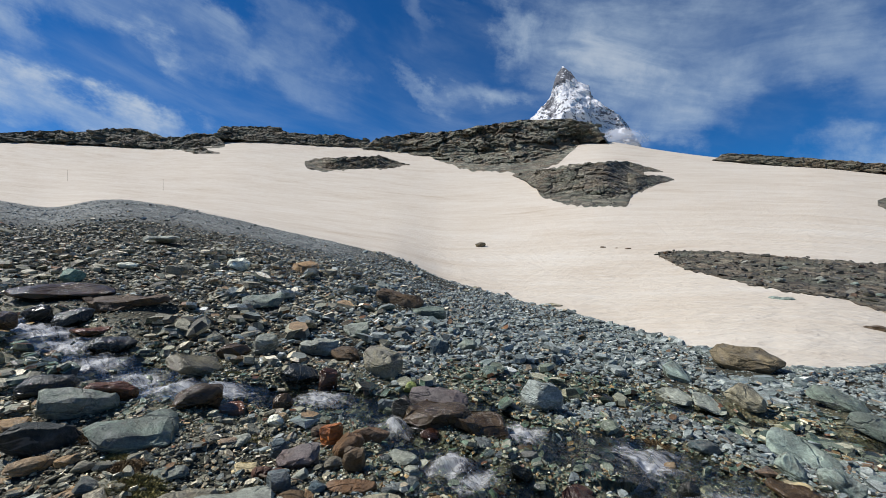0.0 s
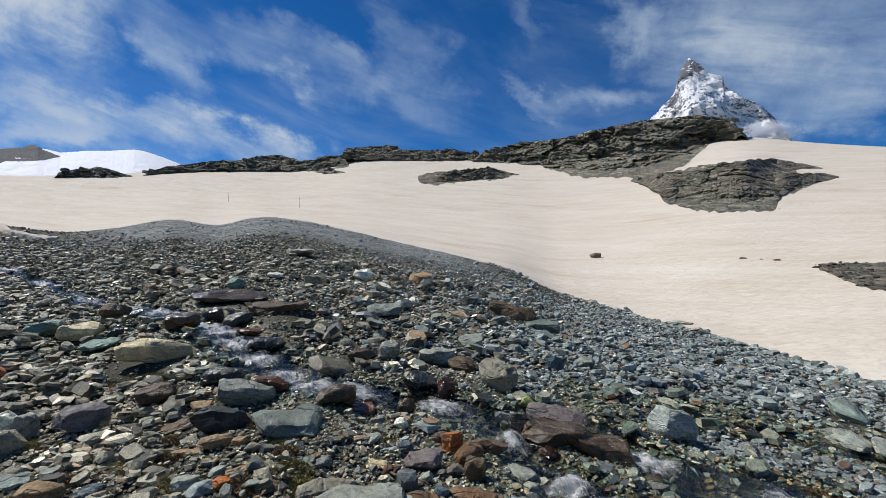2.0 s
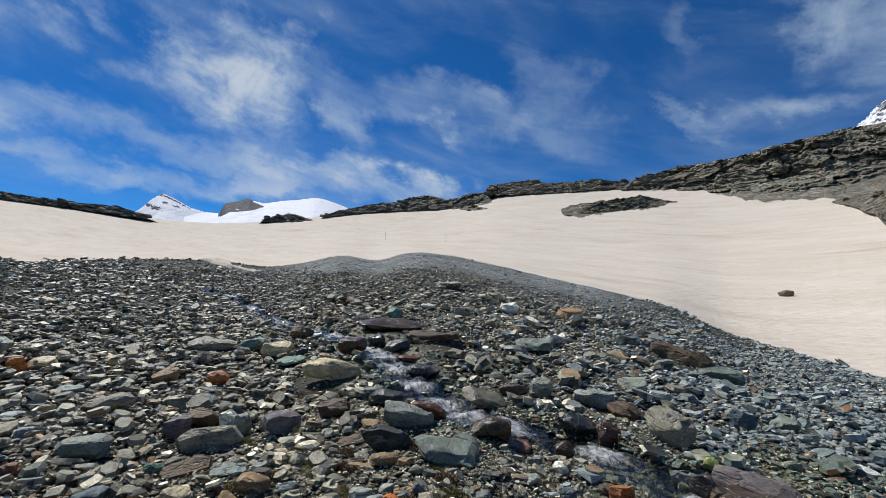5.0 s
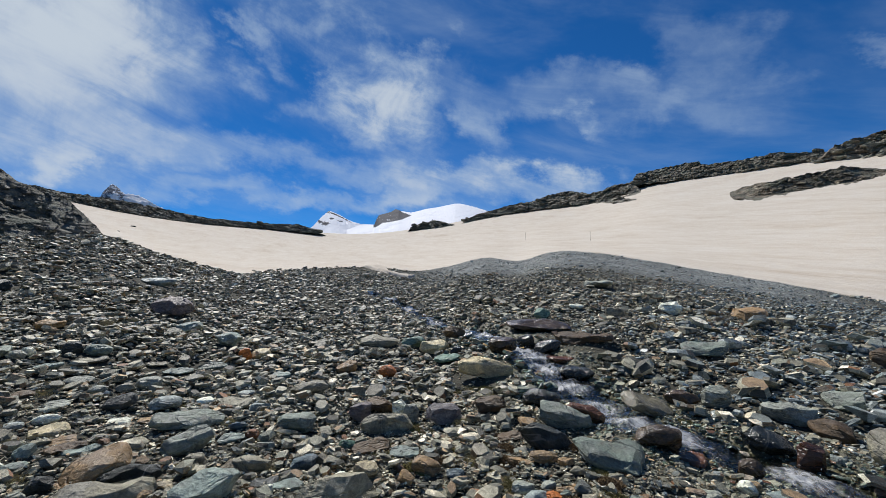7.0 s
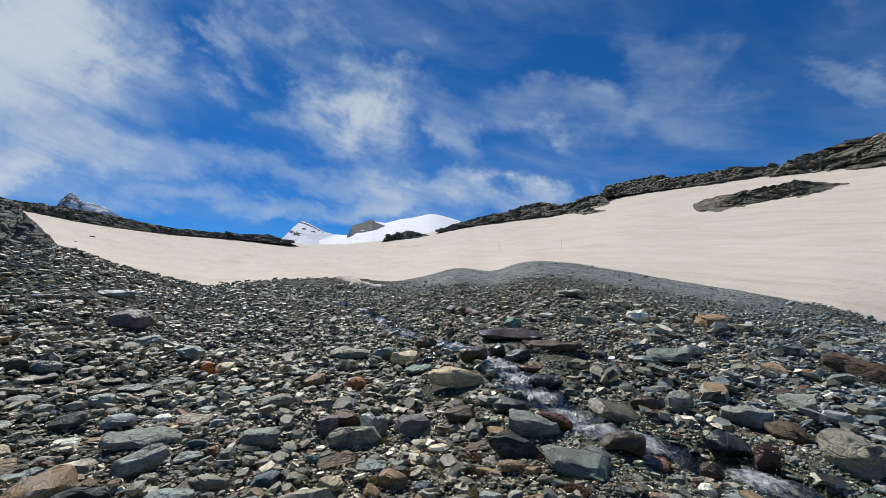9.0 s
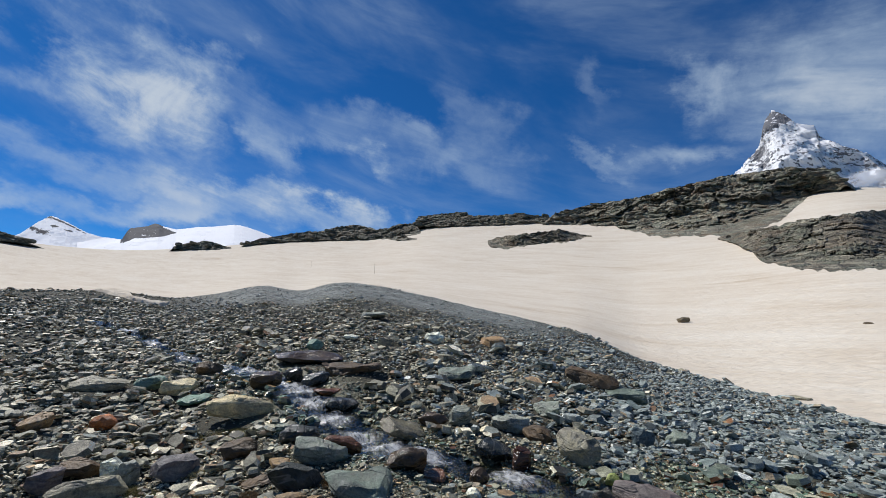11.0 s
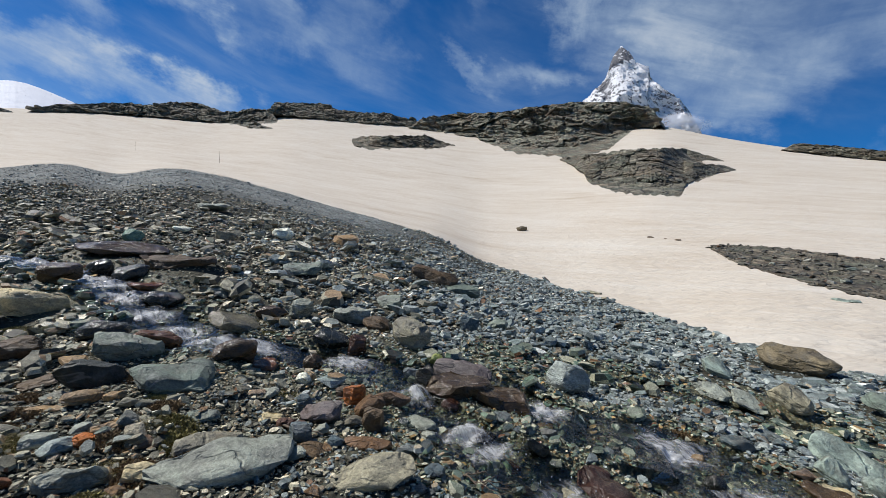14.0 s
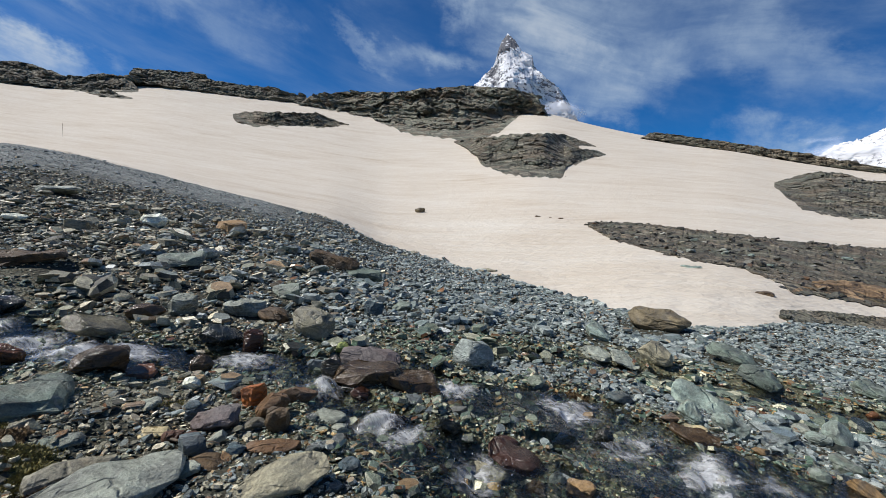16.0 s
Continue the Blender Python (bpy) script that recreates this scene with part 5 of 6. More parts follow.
rock(-4.46, 0.35, 0.17, 0.12, 0.11, 81, 0, 7, "buff", "w")
rock(-4.25, -0.09, 0.38, 0.14, 0.16, 87, 0, 7, "black", "w")
rock(-3.99, -0.24, 0.60, 0.23, 0.09, 89, 0, 14, "buff", "s")
rock(-4.22, -0.72, 0.11, 0.08, 0.09, 96, 0, 7, "grey", "w")
rock(-8.30, 1.64, 0.22, 0.15, 0.23, 77, 0, 7, "orange", "w")
rock(-8.36, 1.93, 0.33, 0.32, 0.14, 75, 0, 14, "cream", "s")
rock(-8.93, 1.49, 0.46, 0.32, 0.26, 78, 0, 7, "slate", "w")
rock(-9.91, 0.98, 0.45, 0.45, 0.19, 82, -10, 7, "slate", "s")
rock(-3.52, 0.69, 0.08, 0.06, 0.10, 73, 0, 7, "white", "w")
rock(-4.92, 1.38, 0.41, 0.28, 0.17, 71, 0, 7, "green", "w")
rock(-6.09, 1.97, 0.53, 0.25, 0.22, 69, 0, 7, "buff", "w")
rock(-4.03, 1.15, 0.25, 0.17, 0.10, 69, -8, 7, "blue", "w")
rock(-3.28, 1.09, 0.60, 0.23, 0.24, 66, 0, 2, "buff", "r")
rock(-4.27, 1.67, 0.17, 0.13, 0.12, 64, 0, 2, "teal", "r")
rock(-3.64, 1.31, 0.14, 0.10, 0.05, 65, 0, 14, "white", "s")
rock(-3.60, 1.52, 0.23, 0.16, 0.15, 62, 0, 7, "cream", "w")
rock(-4.70, 2.37, 0.64, 0.25, 0.25, 59, 6, 2, "buff", "r")
rock(-5.08, 2.23, 0.28, 0.20, 0.24, 63, 0, 7, "purple", "w")
rock(-5.20, 2.57, 0.36, 0.25, 0.19, 60, 10, 7, "brown", "w")
rock(-4.96, 2.71, 0.19, 0.13, 0.26, 58, 0, 7, "white", "w")
rock(-4.79, 2.78, 0.20, 0.14, 0.25, 56, 0, 7, "grey", "w")
rock(-4.44, 3.03, 0.45, 0.31, 0.24, 52, 0, 7, "purple", "w")
rock(-3.38, 2.01, 0.26, 0.18, 0.15, 54, 10, 7, "tan", "w")
rock(-3.30, 1.74, 0.13, 0.13, 0.08, 57, 40, 20, "tan", "t")
rock(-8.38, 4.30, 0.99, 0.38, 0.14, 61, 0, 14, "buff", "s")
rock(-8.04, 5.03, 0.51, 0.35, 0.24, 56, 0, 7, "teal", "w")
rock(-7.49, 5.16, 0.60, 0.42, 0.29, 53, 0, 7, "cream", "w")
rock(-6.67, 4.85, 0.49, 0.36, 0.10, 52, 0, 14, "teal", "s")
rock(-7.02, 2.96, 0.36, 0.25, 0.22, 65, -15, 7, "tan", "w")
rock(-6.63, 3.52, 0.31, 0.23, 0.24, 59, 0, 2, "orange", "r")
rock(-3.15, 2.15, 0.17, 0.09, 0.07, 51, 0, 7, "blue", "w")
rock(-6.06, 5.69, 0.54, 0.37, 0.29, 45, 0, 7, "brown", "w", wet=True)
rock(-8.07, 6.17, 0.54, 0.38, 0.29, 51, 0, 3, "brown", "w")
rock(-14.85, 0.80, 0.82, 0.59, 0.23, 86, 0, 7, "pale", "s")
rock(-11.47, 0.85, 0.87, 0.60, 0.45, 84, 0, 3, "purple", "w")
rock(-12.63, -2.26, 0.77, 0.53, 0.33, 99, 0, 3, "black", "w")
rock(-6.79, -1.35, 0.23, 0.16, 0.09, 99, 0, 14, "green", "s")
rock(-2.06, 2.10, 0.33, 0.13, 0.14, 45, 0, 7, "grey", "w")
rock(-1.75, 2.23, 0.21, 0.13, 0.09, 39, 0, 7, "cream", "w")
rock(-2.42, 2.35, 0.19, 0.13, 0.10, 47, 0, 7, "pale", "w")
rock(-2.59, 2.29, 0.13, 0.06, 0.02, 49, 0, 14, "tan", "s")
rock(-2.41, 2.86, 0.13, 0.09, 0.08, 41, 0, 7, "buff", "w")
rock(-1.18, 3.03, 0.14, 0.09, 0.09, 22, 0, 7, "maroon", "w")
rock(-2.41, 1.98, 0.19, 0.07, 0.08, 51, 0, 7, "rust", "w")
rock(-5.85, -0.72, 0.25, 0.10, 0.10, 94, 0, 2, "white", "r")
rock(-4.76, -0.79, 0.16, 0.09, 0.06, 96, 0, 7, "slate", "w")
rock(-6.97, -0.52, 0.29, 0.20, 0.04, 92, 0, 14, "grey", "s")
rock(-6.60, -0.34, 0.20, 0.15, 0.10, 90, 0, 2, "grey", "r")
rock(-6.68, -0.08, 0.21, 0.16, 0.12, 88, 0, 2, "buff", "r")
rock(-6.84, 0.16, 0.30, 0.21, 0.14, 86, 0, 7, "grey", "w")
rock(-7.51, 0.55, 0.38, 0.20, 0.05, 83, 0, 14, "slate", "s")
rock(-5.13, -0.49, 0.23, 0.16, 0.03, 92, 0, 14, "brown", "s")
rock(-5.63, 1.18, 0.24, 0.12, 0.10, 75, 0, 7, "pale", "w")
rock(-5.05, 0.83, 0.20, 0.08, 0.08, 77, 0, 7, "blue", "w")
rock(-3.58, 0.86, 0.25, 0.13, 0.04, 71, 0, 14, "slate", "s")
rock(-4.10, 1.83, 0.44, 0.21, 0.06, 62, -5, 14, "brown", "s")
rock(-3.80, 2.05, 0.28, 0.19, 0.04, 57, 0, 14, "slate", "s")
rock(-5.73, -0.92, 0.15, 0.11, 0.03, 96, 0, 14, "pale", "s")
rock(-4.99, -0.41, 0.27, 0.10, 0.04, 91, 0, 14, "slate", "s")
rock(-5.68, 0.12, 0.24, 0.13, 0.04, 86, 0, 14, "tan", "s")
rock(-5.72, -0.15, 0.20, 0.14, 0.03, 88, 0, 14, "white", "s")
rock(-4.91, 0.48, 0.18, 0.12, 0.03, 81, 0, 14, "slate", "s")
rock(-6.43, 1.23, 0.23, 0.14, 0.03, 76, 0, 14, "pale", "s")
rock(-6.57, -0.96, 0.20, 0.14, 0.03, 96, 0, 14, "brown", "s")
rock(-7.76, 0.33, 0.30, 0.14, 0.04, 85, 0, 14, "buff", "s")
rock(-7.73, 1.01, 0.45, 0.19, 0.07, 80, 0, 14, "green", "s")
rock(-7.53, -0.85, 0.30, 0.15, 0.04, 94, 0, 14, "slate", "s")
rock(-7.83, -0.42, 0.34, 0.15, 0.05, 91, 0, 14, "buff", "s")
rock(-7.13, 1.90, 0.30, 0.22, 0.06, 72, 0, 14, "slate", "s")
rock(-8.85, 3.17, 0.41, 0.29, 0.07, 68, 0, 14, "buff", "s")


# ---- scree ----
rng = random.Random(5)


def plate(sides, wide, thick, rings=3):
    """A worn flake of slate: an uneven rounded outline, a top and a foot smaller than its waist, not quite level."""
    turn = [(i + rng.uniform(-0.3, 0.3)) / sides * 2 * math.pi for i in range(sides)]
    far = [0.5 * rng.uniform(0.8, 1.0) for _ in turn]
    tip, off = (rng.uniform(-0.5, 0.5) * thick, rng.uniform(-0.5, 0.5) * thick), (rng.uniform(-0.05, 0.05), rng.uniform(-0.05, 0.05))
    v = []
    for ring in range(3 - rings, 3):
        for a, r in zip(turn, far):
            k = (rng.uniform(0.7, 0.82), 1.0, rng.uniform(0.66, 0.84))[ring]
            x, y = r * k * math.cos(a) + off[0] * (ring - 1), wide * (r * k * math.sin(a) + off[1] * (ring - 1))
            v.append((x, y, thick * (-0.5, rng.uniform(-0.2, 0.08), 0.5)[ring] + (x * tip[0] + y * tip[1] if ring == 2 else 0)))
    f = []
    for ring in range(rings - 1):
        for i in range(sides):
            a, b = ring * sides + i, ring * sides + (i + 1) % sides
            f += [(a, b, b + sides), (a, b + sides, a + sides)]
    top = (rings - 1) * sides
    f += [(top, top + i, top + i + 1) for i in range(1, sides - 1)]
    if rings > 2:
        f += [(0, i + 1, i) for i in range(1, sides - 1)]
    return np.array(v), np.array(f)


PROTOS = [plate(4 if k < 6 else 5 + k % 2, rng.uniform(0.5, 0.9), rng.uniform(0.2, 0.4), 2) if k < 14
          else plate(6 + k % 3, rng.uniform(0.45, 0.85), rng.uniform(0.13, 0.34)) if k < 42
          else hull_stone(rng, 12 + rng.randint(0, 3), (1.0, rng.uniform(0.55, 0.9), rng.uniform(0.3, 0.5)), 0.75) for k in range(50)]
gen = np.random.default_rng(11)


def field(count, r0, r1, a0, a1, low, high, power=2.2, lift=0.16, lean=0.22, grade=1.0):
    """Random stones in a ring sector; sizes lie between low and high, most of them low."""
    az = gen.uniform(a0, a1, count)
    r = np.sqrt(gen.uniform(r0 ** 2, r1 ** 2, count))
    r = np.minimum(r, R_EDGE(np.where(az > 180, az - 360, az)) * gen.uniform(0.9, 1.0, count) ** 0.3)
    size = low + (high - low) * gen.uniform(0, 1, count) ** power
    # the crest of the moraine is fine grey grit
    az = np.where(az > 180, az - 360, az)
    crest = fines_at(az, r)
    size = size * (1 - 0.6 * crest * (gen.uniform(0, 1, count) < 0.93) * grade)
    # fine flat shingle past the side arm
    size = size * (1 - 0.5 * np.clip((-36 - az) / 6, 0, 1) * np.clip((r - 6) / 2, 0, 1))
    stay = (gen.uniform(0, 1, count) > 0.5 * crest * grade) & ~((crest > 0.4) & (r > 0.965 * R_EDGE(az)) & (size > 0.05))
    az, r, size, count = az[stay], r[stay], size[stay], int(stay.sum())
    x, y = plan(az, r)
    z = ground_height(az, r) + size * gen.uniform(0.03, lift * 1.6, count)
    tilt = gen.normal(0, lean, (count, 2))
    look_size = size / np.maximum(r, 3.0)
    kind = np.where(look_size < 0.0065, gen.integers(0, 6, count), np.where(look_size < 0.017, gen.integers(6, 14, count), gen.integers(14, len(PROTOS), count)))
    return np.column_stack([x, y, z, size, gen.uniform(0, 6.28, count), tilt, kind])


STONES = np.concatenate([
    field(44000, 1.6, 6.3, -68, 112, 0.016, 0.075, 1.7), field(6500, 1.6, 6.5, -68, 112, 0.06, 0.18, 2.2, 0.2, 0.26),
    field(32000, 6.0, 13.0, -68, 115, 0.04, 0.17, 2.0, 0.2), field(1700, 6.0, 14.0, -68, 115, 0.15, 0.38, 2.4, 0.22, 0.25),
    field(250, 6.0, 16.0, 5, 50, 0.3, 0.6, 2.0, 0.22, 0.25), field(32000, 13.0, 36.0, -62, 112, 0.05, 0.2, 2.4, 0.2, 0.18),
    field(14000, 9.0, 22.0, 4, 64, 0.06, 0.24, 2.0, 0.2, 0.18, 0.5), field(1500, 13.0, 32.0, -62, 112, 0.18, 0.5, 2.6, 0.22, 0.2), field(13000, 8.0, 26.0, 50, 108, 0.09, 0.3, 2.2, 0.2, 0.16),
    field(14000, 13.0, 34.0, 2, 64, 0.03, 0.11, 2.2, 0.2, 0.2, 0.0), field(14000, 8.0, 20.0, -36, 8, 0.05, 0.2, 2.0, 0.2, 0.16), field(350, 18.0, 34.0, 0, 60, 0.1, 0.34, 2.4, 0.15, 0.15, 0.0),
    field(600, 4.0, 11.0, -25, 52, 0.15, 0.40, 2.0, 0.22, 0.28), field(6000, 1.5, 10.0, 111, 293, 0.08, 0.22, 2.0), field(5000, 1.2, 9.0, 111, 293, 0.03, 0.16, 2.2), field(5000, 0.2, 1.8, -180, 180, 0.02, 0.1, 2.0),
    field(4500, 2.6, 10.0, 42, 112, 0.09, 0.27, 1.8, 0.3, 0.2), field(14000, 6.0, 20.0, -64, -34, 0.08, 0.24, 1.8, 0.2, 0.15), field(5000, 5.5, 16.0, -64, -36, 0.16, 0.42, 2.2, 0.12, 0.08), field(3500, 1.6, 7.0, -70, 112, 0.05, 0.13, 1.5, 0.45, 0.3),
    field(15000, 1.6, 4.6, -62, 106, 0.012, 0.036, 1.2, 0.5, 0.4)])
K = to_stream(STONES[:, 0], STONES[:, 1])
# the water has swept most small stones out of its bed
keep = (K[:, 0] > 0.95) | (gen.uniform(0, 1, len(STONES)) < np.where(STONES[:, 3] > 0.08, 0.35, 0.6))
# none on the tongue of snow
AZ, FAR = np.degrees(np.arctan2(-STONES[:, 0], STONES[:, 1])), np.hypot(STONES[:, 0], STONES[:, 1])
keep &= ~((AZ > 56.7) & (AZ < 63.4) & (FAR > np.interp(AZ, TONGUE, TONGUE_NEAR) - 0.6) & (FAR < np.interp(AZ, TONGUE, TONGUE_BACK) + 0.1))
# nothing bigger than gravel where a single rock lies
SPOTS = np.array(ROCKS)
for i in range(0, len(STONES), 20000):
    p = STONES[i:i + 20000]
    d = np.hypot(p[:, :1] - SPOTS[None, :, 0], p[:, 1:2] - SPOTS[None, :, 1])
    near = d < SPOTS[None, :, 2] * np.where(p[:, 3:4] > 0.11, 0.62, 0.5) + p[:, 3:4] * 0.35
    keep[i:i + 20000] &= ~(near.any(1) & (p[:, 3] > 0.07))
STONES, K = STONES[keep], K[keep]
damp = K[:, 1] < (0.5 + gen.uniform(0, 0.6, len(K))) * np.clip((15 - np.hypot(STONES[:, 0], STONES[:, 1])) / 7, 0.2, 1)
# bluer slates to the right of the walker, browner rubble to the left
AZ = np.degrees(np.arctan2(-STONES[:, 0], STONES[:, 1]))
cool = (AZ + gen.normal(0, 12, len(AZ)) < 14) | (fines_at(AZ, np.hypot(STONES[:, 0], STONES[:, 1])) > gen.uniform(0.3, 1.0, len(AZ)))
COOL = [(0.0, (0.185, 0.203, 0.198)), (0.16, (0.262, 0.282, 0.276)), (0.34, (0.125, 0.137, 0.136)), (0.44, (0.318, 0.334, 0.325)), (0.60, (0.222, 0.250, 0.240)),
        (0.74, (0.372, 0.384, 0.370)), (0.80, (0.240, 0.262, 0.262)), (0.88, (0.276, 0.236, 0.186)), (0.92, (0.182, 0.212, 0.226)), (0.95, (0.232, 0.165, 0.115)), (0.97, (0.352, 0.310, 0.246)), (0.988, (0.52, 0.52, 0.50))]
WARM = [(0.0, (0.142, 0.142, 0.126)), (0.18, (0.215, 0.215, 0.192)), (0.34, (0.085, 0.085, 0.078)), (0.46, (0.283, 0.277, 0.247)), (0.58, (0.171, 0.180, 0.162)),
        (0.68, (0.198, 0.158, 0.118)), (0.76, (0.372, 0.358, 0.322)), (0.85, (0.192, 0.186, 0.168)), (0.90, (0.165, 0.182, 0.187)), (0.94, (0.320, 0.258, 0.186)), (0.96, (0.176, 0.112, 0.072)), (0.975, (0.50, 0.485, 0.455))]
WARM = [(p, tuple(v * k for v, k in zip(c, (1.42, 1.35, 1.22)))) for p, c in WARM]
COOL = [(p, tuple(v * 1.03 for v in c)) for p, c in COOL]
# cobbles standing in the water
i = gen.integers(0, len(BED), 1500)
i = i[np.hypot(BED[i, 0], BED[i, 1]) < 13][:760]
side = gen.normal(0, 0.65, len(i)) * BED[i, 2]
turn = gen.uniform(0, 6.28, len(i))
cx, cy = BED[i, 0] + side * np.cos(turn), BED[i, 1] + side * np.sin(turn)
size = 0.05 + 0.17 * gen.uniform(0, 1, len(i)) ** 2.2
COBBLES = np.column_stack([cx, cy, ground_at(cx, cy) + size * 0.12, size, turn, gen.normal(0, 0.3, (len(i), 2)), gen.integers(0, len(PROTOS), len(i))])
scatter("scree", STONES[cool & ~damp], PROTOS, stone_material("blue_grey_slate", "island", palette=COOL), "dry blue-grey angular slate stones covering the moraine")
scatter("scree", STONES[~cool & ~damp], PROTOS, stone_material("brown_grey_slate", "island", palette=WARM), "dry brown-grey flat slate stones covering the moraine")
scatter("scree", np.concatenate([STONES[damp], COBBLES]), PROTOS, SCREE_WET, "dark wet stones along the stream bed")
# rubble caught on the bedrock faces
spots = np.concatenate([FACES[i][gen.integers(0, len(FACES[i]), n)] for i, n in ((0, 220), (1, 120), (7, 200), (8, 160), (9, 1500), (10, 120))])
n = len(spots)
size = 0.08 + 0.5 * gen.uniform(0, 1, n) ** 4
scatter("rubble", np.column_stack([spots + gen.normal(0, 0.15, (n, 3)) * (1, 1, 0.2), size, gen.uniform(0, 6.28, n), gen.normal(0, 0.3, (n, 2)), gen.integers(0, len(PROTOS), n)]),
        PROTOS, stone_material("dull_rubble", "island", palette=[(0.0, (0.09, 0.085, 0.075)), (0.4, (0.14, 0.135, 0.12)), (0.7, (0.20, 0.19, 0.17)), (0.9, (0.13, 0.09, 0.065)), (0.96, (0.33, 0.32, 0.29))]),
        "loose broken rock lying on the bedrock")

# ---- blocks and ledges standing out of the bedrock ----
for k, (host, face) in enumerate(zip(OUTCROPS, FACES)):
    rows_n = 14 if k in (0, 1, 4, 5, 7, 9, 10) else 7
    for i, p in enumerate(face[gen.integers(0, len(face), rows_n)]):
        kind = "ledge" if i % 2 else "block"
        w = float(np.hypot(p[0], p[1])) * gen.uniform(0.008, 0.02)
        me = rock_mesh(kind, w * (1.6 if i % 2 else 1.0), w * 0.7, w * gen.uniform(0.25, 0.5), "s", 0.4)
        me.materials.append(host.data.materials[0])
        ob = tagged(new(kind, me), f"broken {kind} jutting from the bedrock")
        ob.parent = host
        ob.matrix_world = pose(*p, gen.normal(0, 6), 8 + gen.normal(0, 6), float(bearing(p[0], p[1])[0]) + gen.normal(0, 20))


# single stones lying on the snow
def snow_rock(az, el, w, h, tone, label):
    r = float(snow_distance([az], [el])[0])
    x, y = plan(az, r)
    me = rock_mesh("stone", w, w * 0.7, h, "w")
    ob = new("stone", me)
    me.materials.append(rock_material(tone, False))
    ob.matrix_world = pose(float(x), float(y), float(snow_height(az, r)) + (0.08 + h * 0.2 if h > 0.25 else 0.0), 0, 0, az)
    return tagged(ob, label, "rock", "stones on the snow")


snow_rock(-5.0, 0.3, 1.0, 0.5, "umber", "lone angular boulder sitting on the dusty snow")
snow_rock(-20.5, 0.2, 0.5, 0.16, "brown", "small flat dark stone on the dusty snow")
snow_rock(-22.1, 0.1, 0.22, 0.1, "brown", "small flat dark stone on the dusty snow")
snow_rock(-23.4, 0.0, 0.46, 0.16, "brown", "small flat dark stone on the dusty snow")
snow_rock(-38.4, -5.2, 0.75, 0.14, "slate", "flat grey slab melting into the snow")
snow_rock(-45.3, -7.5, 0.5, 0.16, "brown", "flat brown slab melting into the snow")
snow_rock(-14.5, -7.3, 0.7, 0.15, "buff", "flat pale stone at the snow edge")
snow_rock(88.5, 7.0, 1.2, 0.3, "black", "low dark rock poking through the snow")
snow_rock(89.8, 6.4, 0.6, 0.2, "black", "low dark rock poking through the snow")


# pale boulders on the dark bank
bank_rng = random.Random(8)
for k in range(14):
    p = FACES[9][bank_rng.randrange(len(FACES[9]) // 5, len(FACES[9]) * 4 // 5)]
    tone = ("buff", "grey", "slate", "green", "russet")[k % 5]
    w = bank_rng.uniform(0.22, 0.55)
    me = rock_mesh("boulder", w, w * 0.7, w * 0.45, "w", 0.3)
    me.materials.append(rock_material(tone, False))
    ob = new("boulder", me)
    ob.matrix_world = pose(float(p[0]), float(p[1]), float(p[2]) + w * 0.1, 0, 0, bank_rng.uniform(0, 360))
    tagged(ob, f"{TONES[tone][0]} angular boulder lying on the dark bank", "rock", "boulders on the bank")


# ---- stream water ----
def water_material():
    """Clear shallow running water: a glossy film over the bed; froth is torn into threads along the flow."""
    m, n, bsdf = material("stream_water")
    foam = n.attribute("foam")["Fac"]
    at = n.attribute("course")["Vector"]
    thread = n.noise(n.stretch(at, (1.0, 1.7, 1)), 7.0, 7.0, 0.64, 0.7)
    bubble = n.noise(n.stretch(at, (1, 1.5, 1)), 38.0, 4.0, 0.6, 0.5)
    froth = n.math("ADD", n.math("MULTIPLY", thread, 0.78), n.math("MULTIPLY", bubble, 0.22))
    white = n.span(n.math("ADD", n.math("MULTIPLY", foam, 0.66), n.math("MULTIPLY", n.math("SUBTRACT", froth, 0.5), 1.7)), 0.24, 1.0, 0.0, 0.78)
    wave = n.math("ADD", n.noise(n.stretch(at, (1.0, 1.7, 1)), 9.0, 4.0, 0.55, 0.8), n.math("MULTIPLY", froth, n.math("MULTIPLY", foam, 0.6)))
    ruffle = n.bump(wave, 0.6, 0.035)
    clear = n.add("ShaderNodeBsdfTransparent", Color=(0.86, 0.89, 0.84, 1))
    gloss = n.add("ShaderNodeBsdfGlossy", Roughness=0.06)
    rim = n.add("ShaderNodeFresnel", IOR=1.5)
    n.wire(ruffle, gloss.inputs["Normal"])
    n.wire(ruffle, rim.inputs["Normal"])
    film = n.add("ShaderNodeMixShader")
    n.wire(rim.outputs[0], film.inputs[0])
    n.wire(clear.outputs[0], film.inputs[1])
    n.wire(gloss.outputs[0], film.inputs[2])
    bsdf.inputs["Base Color"].default_value = (0.82, 0.83, 0.82, 1)
    bsdf.inputs["Roughness"].default_value = 0.45
    n.wire(ruffle, bsdf.inputs["Normal"])
    both = n.add("ShaderNodeMixShader")
    n.wire(white, both.inputs[0])
    n.wire(film.outputs[0], both.inputs[1])
    n.wire(bsdf.outputs[0], both.inputs[2])
    out = n.add("ShaderNodeOutputMaterial")
    out.is_active_output = True
    n.wire(both.outputs[0], out.inputs["Surface"])
    return m


WATER = water_material()
